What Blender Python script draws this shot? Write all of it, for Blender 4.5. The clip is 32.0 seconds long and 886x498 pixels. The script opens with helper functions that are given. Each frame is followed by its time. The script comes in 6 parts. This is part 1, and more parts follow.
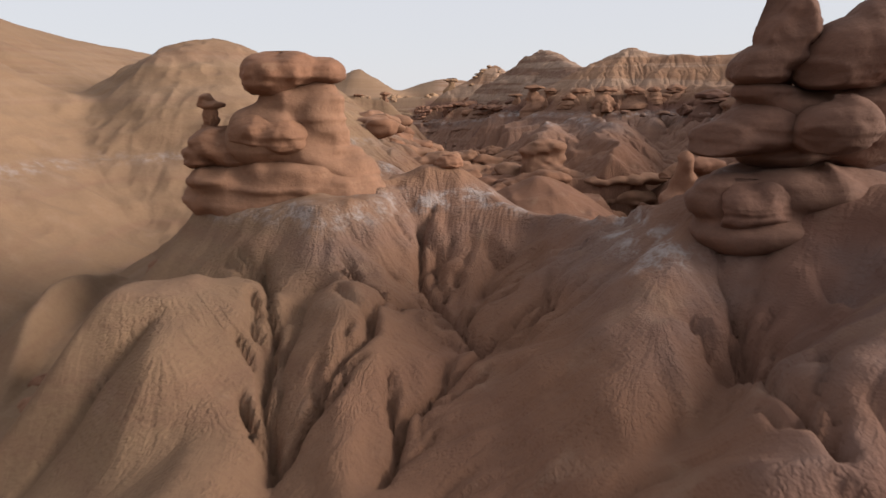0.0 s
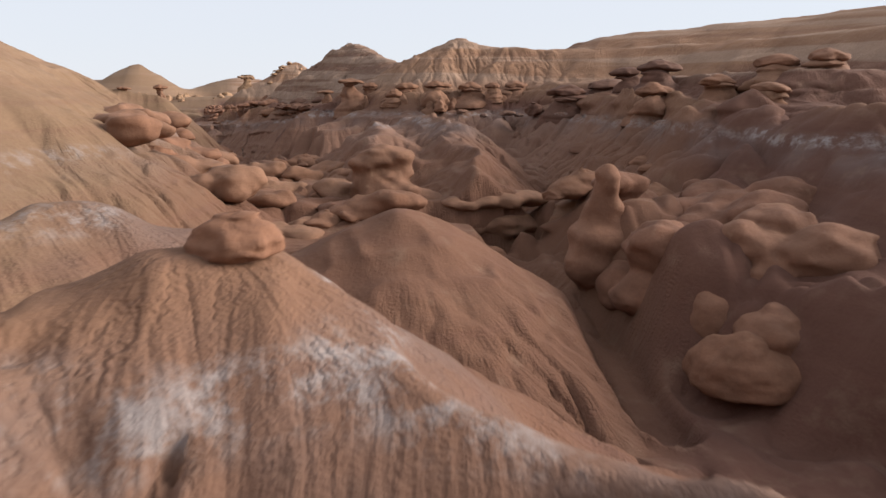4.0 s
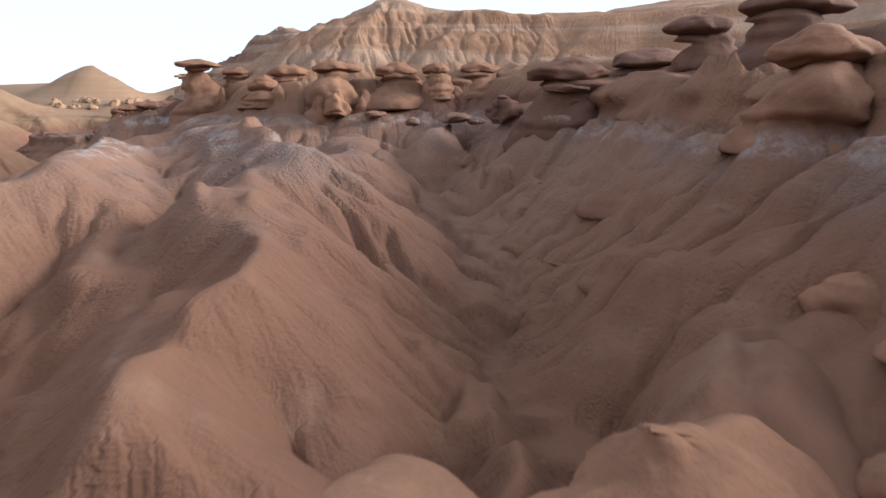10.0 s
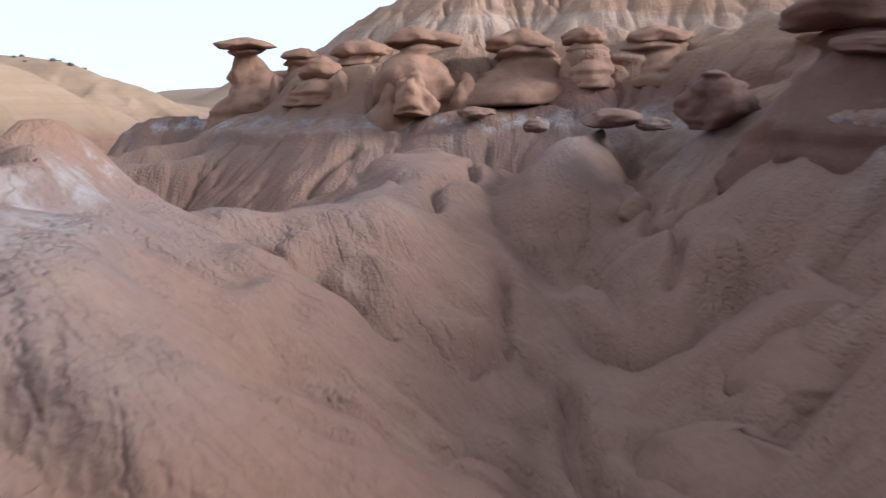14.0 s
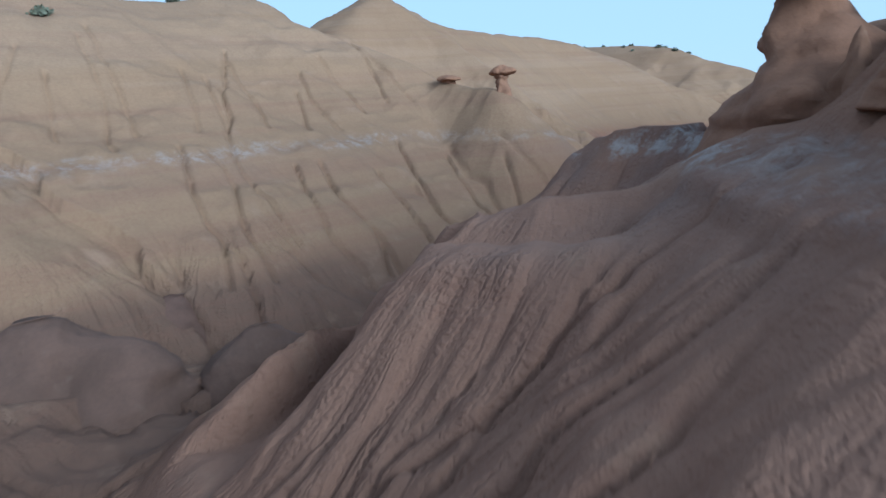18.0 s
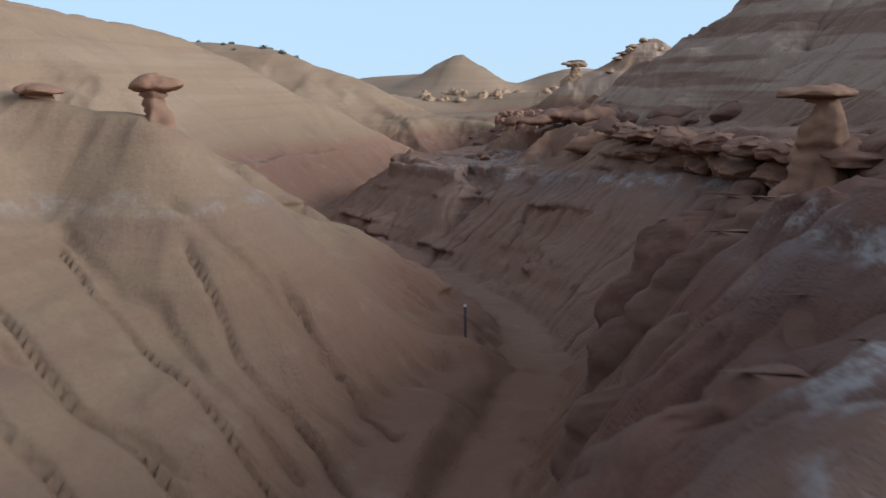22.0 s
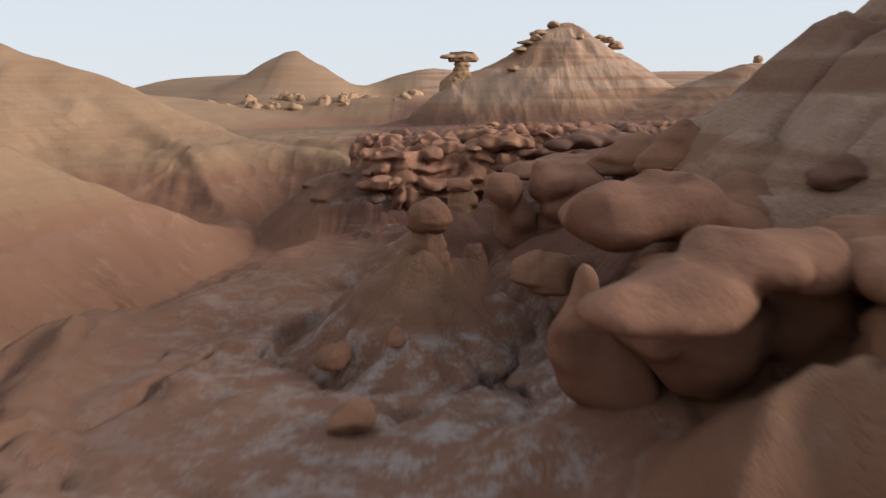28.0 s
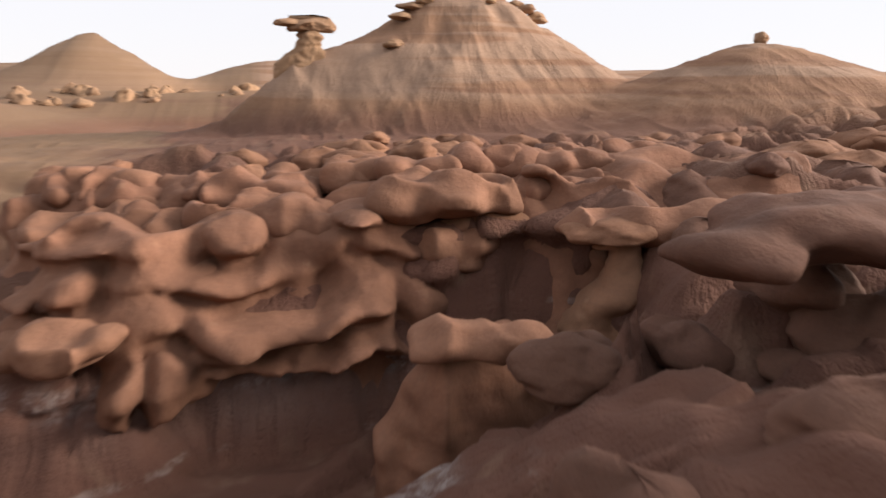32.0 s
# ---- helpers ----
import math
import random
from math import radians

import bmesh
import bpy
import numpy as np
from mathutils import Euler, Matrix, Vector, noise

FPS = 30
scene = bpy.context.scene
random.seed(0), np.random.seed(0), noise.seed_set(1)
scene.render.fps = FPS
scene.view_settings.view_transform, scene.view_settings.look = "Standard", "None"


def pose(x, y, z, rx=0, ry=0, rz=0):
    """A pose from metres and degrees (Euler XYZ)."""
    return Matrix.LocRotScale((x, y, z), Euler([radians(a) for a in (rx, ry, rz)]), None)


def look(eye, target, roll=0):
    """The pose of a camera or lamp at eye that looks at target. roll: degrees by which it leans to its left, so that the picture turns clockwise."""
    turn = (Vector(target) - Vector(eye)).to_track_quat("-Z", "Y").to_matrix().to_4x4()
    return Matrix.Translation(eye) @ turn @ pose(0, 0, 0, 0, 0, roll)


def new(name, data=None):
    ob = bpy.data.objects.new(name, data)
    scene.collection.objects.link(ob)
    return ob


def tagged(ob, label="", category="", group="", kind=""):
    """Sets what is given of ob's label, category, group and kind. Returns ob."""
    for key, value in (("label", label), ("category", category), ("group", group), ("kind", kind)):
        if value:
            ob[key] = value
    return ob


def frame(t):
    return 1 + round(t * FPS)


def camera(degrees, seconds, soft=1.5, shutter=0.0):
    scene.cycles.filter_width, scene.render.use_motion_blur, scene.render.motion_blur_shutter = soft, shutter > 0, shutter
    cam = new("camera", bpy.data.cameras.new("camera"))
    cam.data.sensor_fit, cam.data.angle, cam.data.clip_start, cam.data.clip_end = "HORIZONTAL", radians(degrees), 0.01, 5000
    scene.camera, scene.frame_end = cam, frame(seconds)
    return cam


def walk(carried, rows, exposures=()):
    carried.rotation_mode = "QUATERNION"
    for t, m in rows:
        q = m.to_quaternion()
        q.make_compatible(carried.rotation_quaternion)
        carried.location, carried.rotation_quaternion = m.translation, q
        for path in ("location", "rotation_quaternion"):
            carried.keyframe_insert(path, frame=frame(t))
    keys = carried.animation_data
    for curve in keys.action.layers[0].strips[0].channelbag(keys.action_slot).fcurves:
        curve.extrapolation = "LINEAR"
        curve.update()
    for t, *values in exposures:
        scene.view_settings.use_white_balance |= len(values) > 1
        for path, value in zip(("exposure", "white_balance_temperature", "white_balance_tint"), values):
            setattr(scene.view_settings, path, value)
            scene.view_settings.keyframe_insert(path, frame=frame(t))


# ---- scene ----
cam = camera(64.3, 32.0, 1.5, 0.5)
METRES, EYE, TILT, LEAN, TURN = 150.0, 10.0, -12.7, 0.8, 0.0
ROWS = [
    (0.0, 0.0, 0.0, 0.0, 0.0, 0.0, -0.0),
    (0.5, -0.0009, 0.0103, 0.0014, -1.54, 0.02, 0.25),
    (1.0, -0.0017, 0.0211, 0.0028, -3.03, 0.05, 0.46),
    (1.5, -0.0021, 0.0323, 0.0046, -4.33, 0.03, 0.73),
    (2.0, -0.0022, 0.044, 0.0066, -5.86, 0.03, 0.98),
    (2.5, -0.002, 0.0558, 0.0088, -8.96, -0.0, 1.49),
    (3.0, -0.0018, 0.0678, 0.0109, -12.11, -0.05, 1.98),
    (3.5, -0.0011, 0.0799, 0.0132, -15.33, -0.14, 2.47),
    (5.5, 0.0216, 0.1337, 0.0239, -15.82, -0.06, 2.62),
    (6.0, 0.0307, 0.1484, 0.0271, -15.79, -0.06, 2.63),
    (6.5, 0.0392, 0.1633, 0.0301, -15.76, -0.02, 2.68),
    (7.0, 0.0469, 0.1779, 0.0331, -15.71, 0.05, 2.71),
    (7.5, 0.0538, 0.1919, 0.0359, -15.69, 0.11, 2.73),
    (8.0, 0.0602, 0.2054, 0.0385, -15.68, 0.14, 2.76),
    (8.5, 0.066, 0.2186, 0.0408, -15.66, 0.21, 2.71),
    (9.0, 0.0712, 0.2313, 0.0432, -15.62, 0.28, 2.69),
    (9.5, 0.0761, 0.2435, 0.0455, -15.58, 0.34, 2.69),
    (10.0, 0.0807, 0.2553, 0.0478, -15.53, 0.36, 2.68),
    (10.5, 0.085, 0.2667, 0.0499, -15.49, 0.45, 2.61),
    (11.0, 0.0888, 0.2776, 0.0521, -15.15, 0.5, 2.58),
    (11.5, 0.0923, 0.288, 0.0542, -14.44, 0.58, 2.48),
    (12.0, 0.0956, 0.2979, 0.0562, -13.54, 0.62, 2.34),
    (12.5, 0.0987, 0.3078, 0.0583, -12.43, 0.67, 2.15),
    (13.0, 0.1018, 0.3176, 0.0603, -10.46, 0.73, 1.86),
    (13.5, 0.1046, 0.3278, 0.0623, -7.13, 0.78, 1.31),
    (14.0, 0.1073, 0.338, 0.0644, -2.74, 0.76, 0.52),
    (14.5, 0.1095, 0.3485, 0.0663, 2.23, 0.7, -0.36),
    (15.0, 0.1105, 0.359, 0.0684, 11.74, 0.35, -1.98),
    (15.5, 0.1107, 0.369, 0.0707, 22.66, -0.44, -3.72),
    (17.5, 0.1019, 0.4198, 0.0823, 43.39, -2.82, -5.7),
    (18.0, 0.0957, 0.4324, 0.0869, 43.99, -2.98, -5.81),
    (18.5, 0.0891, 0.4438, 0.0912, 44.45, -3.11, -5.92),
    (19.0, 0.0819, 0.4536, 0.0951, 44.51, -3.21, -6.01),
    (19.5, 0.0737, 0.4617, 0.0981, 44.17, -3.22, -6.06),
    (20.0, 0.0642, 0.4674, 0.1005, 43.23, -3.23, -6.07),
    (20.5, 0.0535, 0.4721, 0.1021, 37.4, -2.7, -5.6),
    (21.0, 0.0423, 0.4766, 0.103, 23.28, -1.52, -4.19),
    (21.5, 0.0321, 0.4825, 0.1047, 14.04, -0.94, -3.06),
    (22.0, 0.0238, 0.4917, 0.1078, 10.75, -0.72, -2.48),
    (22.5, 0.0163, 0.5043, 0.1115, 7.47, -0.55, -1.89),
    (23.0, 0.0094, 0.5198, 0.1158, 4.72, -0.43, -1.41),
    (23.5, 0.0036, 0.5382, 0.1204, 2.3, -0.32, -0.97),
    (24.0, -0.0013, 0.5582, 0.1252, -0.91, -0.22, -0.44),
    (24.5, -0.005, 0.5776, 0.1294, -2.47, -0.14, -0.15),
    (25.0, -0.0077, 0.5997, 0.1344, -2.51, -0.07, -0.11),
    (25.5, -0.0094, 0.6228, 0.1391, -2.51, -0.05, -0.09),
    (27.5, -0.0119, 0.7115, 0.1566, -2.08, -0.22, 0.1),
    (28.0, -0.011, 0.7352, 0.1622, -1.53, -0.22, 0.09),
    (28.5, -0.0102, 0.7589, 0.1676, -1.47, -0.22, 0.12),
    (29.0, -0.0096, 0.7825, 0.1721, -1.45, -0.17, 0.04),
    (29.5, -0.0088, 0.8053, 0.1764, -1.41, -0.2, 0.07),
    (30.0, -0.008, 0.8279, 0.1805, -1.37, -0.17, 0.03),
    (30.5, -0.0069, 0.85, 0.1843, -1.31, -0.16, 0.07),
    (31.0, -0.0056, 0.8712, 0.1883, -1.54, -0.16, 0.07),
    (31.5, -0.0042, 0.8921, 0.1922, -7.16, -0.18, 0.85),
    (32.0, -0.0028, 0.9122, 0.1959, -13.53, -0.35, 1.77),
]
walk(cam, [(t, pose(0, 0, EYE, TILT, LEAN, TURN) @ pose(METRES * x, METRES * y, METRES * z, 90 + pitch, roll, yaw)) for t, x, y, z, yaw, pitch, roll in ROWS],
     exposures=((0.0, 0.63, 6500, 10), (3.0, 0.75, 6300, 9), (9.0, 1.10, 6000, 7), (13.0, 1.48, 5000, 0), (15.3, 0.92, 5000, 1), (18.0, 0.62, 4400, -9), (20.0, 0.58, 4350, -9), (22.0, 0.60, 4900, -5), (25.0, 0.58, 5700, -1), (28.0, 0.68, 6200, 6), (30.0, 0.73, 6200, 7), (32.0, 1.00, 6700, 12)))

# ---------- world, sun, exposure ----------
world = bpy.data.worlds.new("dusk_sky")
scene.world = world
world.use_nodes = True
wn, wl = world.node_tree.nodes, world.node_tree.links
sky = wn.new("ShaderNodeTexSky")
sky.sky_type, sky.sun_disc = "NISHITA", False
sky.sun_elevation, sky.sun_rotation = radians(20), radians(98)
sky.dust_density, sky.ozone_density, sky.air_density = 0.2, 2.0, 1.0
wn["Background"].inputs["Strength"].default_value = 0.073
veil = wn.new("ShaderNodeMix")                      # thin high cloud evens the sky out
veil.data_type, veil.inputs["Factor"].default_value = "RGBA", 0.9
veil.inputs["B"].default_value = (6.66, 6.72, 7.16, 1.0)
wl.new(sky.outputs["Color"], veil.inputs["A"])
wl.new(veil.outputs["Result"], wn["Background"].inputs["Color"])
sun = new("sun", bpy.data.lights.new("sun", "SUN"))
sun.data.energy, sun.data.angle, sun.data.color = 4.4, radians(32), (1.0, 0.90, 0.81)
sun.matrix_world = look((36, -5, 13), (0, 0, 0))


# ---------- noise in arrays ----------
def hash3(i, j, k, seed):
    n = (i * 374761393 + j * 668265263 + k * 2147483647 + seed * 1274126177) & 0x7FFFFFFF
    n = ((n ^ (n >> 13)) * 1274126177) & 0x7FFFFFFF
    n = ((n ^ (n >> 15)) * 668265263) & 0x7FFFFFFF
    return ((n ^ (n >> 16)) & 0xFFFF) / 32767.5 - 1.0


def noise3(x, y, z, seed=0):
    """Smooth value noise, -1 to 1."""
    xi, yi, zi = (np.floor(v).astype(np.int64) for v in (x, y, z))
    fx, fy, fz = x - xi, y - yi, z - zi
    fx, fy, fz = (v * v * v * (v * (v * 6 - 15) + 10) for v in (fx, fy, fz))
    out = 0
    for a, wa in ((0, 1 - fx), (1, fx)):
        for b, wb in ((0, 1 - fy), (1, fy)):
            for c, wc in ((0, 1 - fz), (1, fz)):
                out = out + wa * wb * wc * hash3(xi + a, yi + b, zi + c, seed)
    return out


def noise2(x, y, seed=0):
    xi, yi = np.floor(x).astype(np.int64), np.floor(y).astype(np.int64)
    fx, fy = x - xi, y - yi
    fx, fy = (v * v * v * (v * (v * 6 - 15) + 10) for v in (fx, fy))
    out = 0
    for a, wa in ((0, 1 - fx), (1, fx)):
        for b, wb in ((0, 1 - fy), (1, fy)):
            out = out + wa * wb * hash3(xi + a, yi + b, xi * 0, seed)
    return out


def fbm2(x, y, size, octaves, seed):
    out, amp = 0, 1.0
    for o in range(octaves):
        out = out + amp * noise2(x / size * 2 ** o + 13.7 * o, y / size * 2 ** o - 7.1 * o, seed + o)
        amp *= 0.5
    return out


# ---------- the lie of the land ----------
def white_level(x, y):
    """Height of the pale mineral layer, which dips to the north."""
    return np.interp(y, (-50, 88, 114, 135, 155, 300), (7.35, 7.3, 4.9, 4.3, 3.4, 3.2)) + 0.015 * (x - 5)


def smax(a, b, k):
    h = np.clip(0.5 + 0.5 * (a - b) / k, 0, 1)
    return b * (1 - h) + a * h + k * h * (1 - h)


def along(x, y, pts):
    """Distance from a line of points, and the line's height at the nearest place."""
    best, zc = np.full(x.shape, 1e9), np.zeros(x.shape)
    if len(pts) == 1:
        return np.hypot(x - pts[0][0], y - pts[0][1]), np.full(x.shape, float(pts[0][2]))
    for (ax, ay, az), (bx, by, bz) in zip(pts, pts[1:]):
        dx, dy = bx - ax, by - ay
        t = np.clip(((x - ax) * dx + (y - ay) * dy) / (dx * dx + dy * dy), 0, 1)
        d = np.hypot(x - ax - t * dx, y - ay - t * dy)
        near = d < best
        best, zc = np.where(near, d, best), np.where(near, az + t * (bz - az), zc)
    return best, zc


class Land:
    """A sheet of heights, raised by hills and cut by washes."""

    def __init__(self, x, y):
        self.x, self.y = x, y
        self.wx = x + 0.6 * fbm2(x, y, 7.0, 2, 5) + 0.25 * fbm2(x, y, 1.7, 2, 9)
        self.wy = y + 0.6 * fbm2(x, y, 7.0, 2, 25) + 0.25 * fbm2(x, y, 1.7, 2, 29)
        self.h = 1.6 + 0.5 * fbm2(x, y, 9.0, 2, 3)

    def hill(self, *pts, slope=0.65, r=1.5, k=0.6, warp=1.0):
        d, z = along(self.x + warp * (self.wx - self.x), self.y + warp * (self.wy - self.y), pts)
        self.h = smax(self.h, z - slope * (np.sqrt(d * d + r * r) - r), k)

    def mesa(self, *pts, width=5.0, slope=0.65, r=1.0, k=0.6, warp=1.0):
        d, z = along(self.x + warp * (self.wx - self.x), self.y + warp * (self.wy - self.y), pts)
        d = np.maximum(d - width, 0)
        self.h = smax(self.h, z - slope * (np.sqrt(d * d + r * r) - r), k)

    def wash(self, *pts, width=0.6, slope=1.0, k=0.4, warp=0.6):
        d, z = along(self.x + warp * (self.wx - self.x), self.y + warp * (self.wy - self.y), pts)
        self.h = -smax(-self.h, -(z + slope * np.maximum(d - width, 0)), k)


# Mushroom rocks: x, y, top, cap width, depth, height, slope of the cone that carries them
BENCH_ROCKS = (
    (9.95, 79.4, 10.4, 2.6, 1.8, 0.45, 1.3), (12.0, 80.2, 10.1, 1.5, 1.3, 0.5, 1.3), (14.4, 76.4, 10.1, 2.2, 1.7, 0.7, 1.1), (13.3, 75.6, 9.5, 1.6, 1.3, 0.8, 1.2),
    (16.4, 73.4, 10.15, 2.5, 1.8, 0.6, 1.1), (19.6, 73.6, 10.1, 2.2, 1.8, 0.7, 1.1), (21.2, 72.4, 10.1, 1.4, 1.2, 0.6, 1.2),
    (23.6, 73.6, 10.2, 2.3, 1.8, 0.6, 1.1), (9.7, 96.3, 9.45, 2.1, 1.6, 0.4, 1.2))
UPPER_ROCKS = (
    (23.3, 62.0, 9.75, 3.2, 2.2, 0.8, 1.2), (26.4, 62.0, 10.2, 2.9, 2.2, 0.8, 1.2), (26.0, 58.8, 11.0, 2.2, 1.8, 0.7, 1.2), (26.2, 55.4, 11.3, 3.0, 2.2, 0.8, 1.2),
    (23.2, 50.8, 9.8, 2.3, 1.9, 0.8, 1.1), (25.2, 47.6, 10.2, 2.1, 1.8, 0.6, 1.1), (28.0, 46.4, 11.3, 2.6, 2.0, 0.8, 1.1), (29.6, 45.0, 11.5, 2.4, 2.0, 0.7, 1.1), (24.6, 43.0, 9.8, 2.0, 1.8, 0.6, 1.1))
SMALL_ROCKS = (
    (-7.5, 92.6, 9.95, 1.5, 1.0, 0.5, 2.4), (-10.9, 92.5, 9.72, 1.45, 1.0, 0.32, 2.2), 
    (5.8, 151.8, 6.3, 2.0, 1.6, 0.5, 1.4), (0.1, 20.4, 8.2, 0.92, 0.85, 0.42, 1.0))


def shape_land(x, y):
    g = Land(x, y)
    # far plain
    far = np.clip((np.hypot(x, y - 80) - 260) / 300, 0, 1)
    g.h = g.h + far * 2
    # --- west wall of the valley, and its spurs
    g.hill((-42, -30, 16), (-38, 5, 15.5), (-33, 22, 15.0), (-27, 40, 12.4), slope=0.6, r=2, k=1.2)
    g.hill((-15.5, 47, 13.4), (-16.5, 58, 13.4), (-24, 68, 14.4), (-24, 84, 14.6), (-23.5, 95, 15.0), (-25.5, 100, 14.2), (-28, 105, 11.8), slope=0.62, r=2, k=0.8)
    g.hill((-40, 109, 16.2), (-33.5, 109, 18.0), (-30.5, 109, 18.2), (-28.6, 113, 16.9), (-29.8, 118, 15.9), (-34, 128, 15.0), (-36, 140, 14.2), slope=0.58, r=3.5, k=0.8)
    g.hill((-68, 40, 21), (-62, 75, 22), (-58, 110, 18.5), (-58, 145, 17.5), slope=0.5, r=6, k=2)
    g.hill((-24, 88, 14), (-16, 91.0, 11.4), (-9.5, 92.0, 7.8), (-5.6, 93.0, 6.4), (-3.7, 93.3, 4.9), (-2.6, 93.7, 3.5), (-1.0, 94.5, 2.2), (0.6, 95.0, 2.15), slope=0.75, r=0.5, k=0.4, warp=0.35)
    g.hill((-32, 134, 13.5), (-22, 143, 8.6), (-11.5, 151.5, 1.6), slope=0.56, r=2, k=0.8)
    g.hill((-62, 172, 17), (-44, 172, 15.5), (-38, 172, 14.5), (-33, 171, 12.4), (-27, 171, 10.4), (-22.5, 170.5, 8.4), (-17, 170, 5.6), (-12.5, 170, 4.0), slope=0.58, r=1.5, k=0.8)
    # --- east butte: long crest and broad flank
    g.hill((23, 136, 15.0), (17.9, 127.4, 16.6), (19.5, 117, 14.4), (20.4, 104, 12.4), (20.8, 93, 12.7), (21, 83.5, 14.25), slope=0.7, r=1.5, k=1.0)
    g.hill((21, 83.5, 14.25), (25, 81.5, 13.4), (31, 79, 13.2), (41, 72, 13.6), (52, 50, 14.6), (56, 10, 15), slope=0.6, r=1.5, k=1.0)
    g.hill((46, 95, 16.2), (62, 84, 17.6), (75, 50, 19), slope=0.45, r=4, k=1.5)
    # benches of the mushroom rocks
    g.mesa((31, 46, 10.3), (31, 60, 10.3), (30, 68, 10.0), (28, 75, 9.8), width=3.0, slope=1.0, r=0.6, k=0.5)
    g.mesa((26, 30, 8.0), (27, 40, 8.6), (28, 52, 8.9), (28.5, 60, 8.9), (27.6, 69.5, 8.3), (22.8, 78.0, 8.0), (16.6, 82.2, 8.0), (15.0, 88, 8.1), (15, 96, 8.3), (16, 102, 8.0), (12, 109, 7.4), width=4.0, slope=0.85, r=0.6, k=0.6)
    # --- start: basin between two hoodoo pedestals
    g.hill((-9, 25, 5.5), (-5.5, 19.5, 7.2), (-3.3, 18.8, 7.5), (-1.3, 20.2, 7.4), (0.1, 20.5, 7.7), slope=0.8, r=0.5, warp=0.5)
    g.mesa((-6.0, 18.5, 7.1), (-3.0, 18.9, 7.4), width=1.5, slope=0.85, r=0.5, warp=0.5)
    g.hill((0.1, 20.5, 7.7), (1.7, 18.4, 7.1), (2.9, 16.8, 7.15), (3.5, 15.8, 7.35), (4.6, 14.8, 7.8), (7.5, 12.5, 8.2), (11, 9, 8.3), (15, 2, 8.4), slope=0.7, r=0.5, warp=0.5)
    g.mesa((-6.4, 13.4, 6.5), (-4.4, 13.2, 6.5), (-4.2, 12.2, 6.2), width=0.55, slope=1.3, r=0.4, k=0.4, warp=0.4)
    g.hill((-2.6, 17, 6.5), (-2.3, 13.0, 6.0), (-2.4, 9.5, 5.0), slope=0.6, r=0.5, warp=0.5)
    g.hill((4.6, 13.5, 7.6), (3.2, 10.8, 6.5), (2.2, 7.4, 5.6), (1.2, 4.5, 4.7), slope=0.55, r=0.6, warp=0.5)
    g.hill((8, 9, 7.9), (5.4, 7.4, 6.9), (3.6, 6.2, 6.4), (3.2, 4.4, 5.2), slope=0.8, r=0.4, warp=0.4)
    g.hill((-2.6, 27.8, 7.4), (-4.2, 26, 7.0), slope=0.8, r=0.6)
    g.hill((4.3, 33.9, 6.0), slope=0.60, r=0.7, warp=0.3)
    g.mesa((1.0, 14, 5.1), (-1.0, 8, 4.4), (-3, 2, 3.6), (-5, -8, 3.0), width=1.5, slope=0.35, k=1.2)
    g.mesa((19.5, 22, 4.6), (18, 27, 4.8), (16.4, 32, 5.0), (16.4, 35, 5.0), (17.5, 40, 4.9), (20, 44, 5.0), width=3.0, slope=1.5, k=0.6)
    # --- middle: knobby field and ridge
    g.mesa((-2, 44, 4.0), (2, 49, 4.1), (6, 46.6, 4.2), (12.5, 46.2, 4.35), width=2.0, slope=2.6, k=0.4)
    g.mesa((-4, 57, 4.4), (4, 58, 4.6), (8, 60, 4.6), width=4, slope=0.6, k=0.8)
    g.hill((7.3, 51, 5.4), (7.6, 54.4, 6.9), (8.5, 60, 7.3), slope=0.8, r=0.6)
    g.hill((9.6, 51.6, 5.7), (9.2, 55, 6.2), slope=0.8, r=0.6)
    g.hill((11.7, 46.9, 6.2), (11.9, 47.6, 6.2), slope=1.2, r=0.4, warp=0.2)
    g.mesa((3.0, 41.5, 3.5), (7.2, 41.6, 3.7), width=2.0, slope=2.2, r=0.3, k=0.3, warp=0.5)
    g.hill((11.8, 47.5, 5.9), (12.0, 53, 6.6), (13.0, 55.5, 7.3), (12.2, 58.8, 7.7), slope=0.66, r=0.5)
    g.hill((12.2, 58.8, 7.7), (11.0, 61, 7.5), (10.4, 63.5, 6.4), (10.6, 66, 5.4), slope=0.75, r=0.8)
    g.hill((13.2, 57, 7.0), (15.2, 61.0, 6.6), (16.8, 67.5, 6.8), slope=0.6, r=0.5)
    g.hill((20.3, 48.8, 6.7), (23, 49, 7.8), slope=0.9, r=0.6)
    g.hill((19.2, 64.8, 7.05), (20.2, 68, 7.4), slope=0.9, r=0.3)
    g.hill((14.5, 73.6, 7.3), (11.8, 74.0, 6.5), (7.9, 73.6, 6.25), (6.2, 73.5, 6.05), (5.8, 73.5, 6.0), slope=0.85, r=0.5, warp=0.25)
    g.hill((5.95, 73.5, 6.35), slope=1.4, r=0.3, k=0.3, warp=0.2)
    g.hill((13.2, 77.2, 7.6), (9.2, 76.8, 6.75), (7.4, 75.4, 6.6), (6.2, 74.9, 6.2), slope=0.9, r=0.5, warp=0.2)
    g.hill((6.1, 74.85, 6.5), slope=1.4, r=0.3, k=0.3, warp=0.2)
    g.mesa((9.4, 80.0, 7.5), (7.3, 80.4, 7.4), (6.1, 80.5, 7.3), width=0.9, slope=1.0, r=0.3, k=0.3, warp=0.4)
    g.hill((5.8, 80.2, 7.0), (4.9, 79.6, 6.3), (4.2, 78.9, 5.6), (3.2, 78.4, 4.2), slope=1.0, r=0.7, warp=0.3)
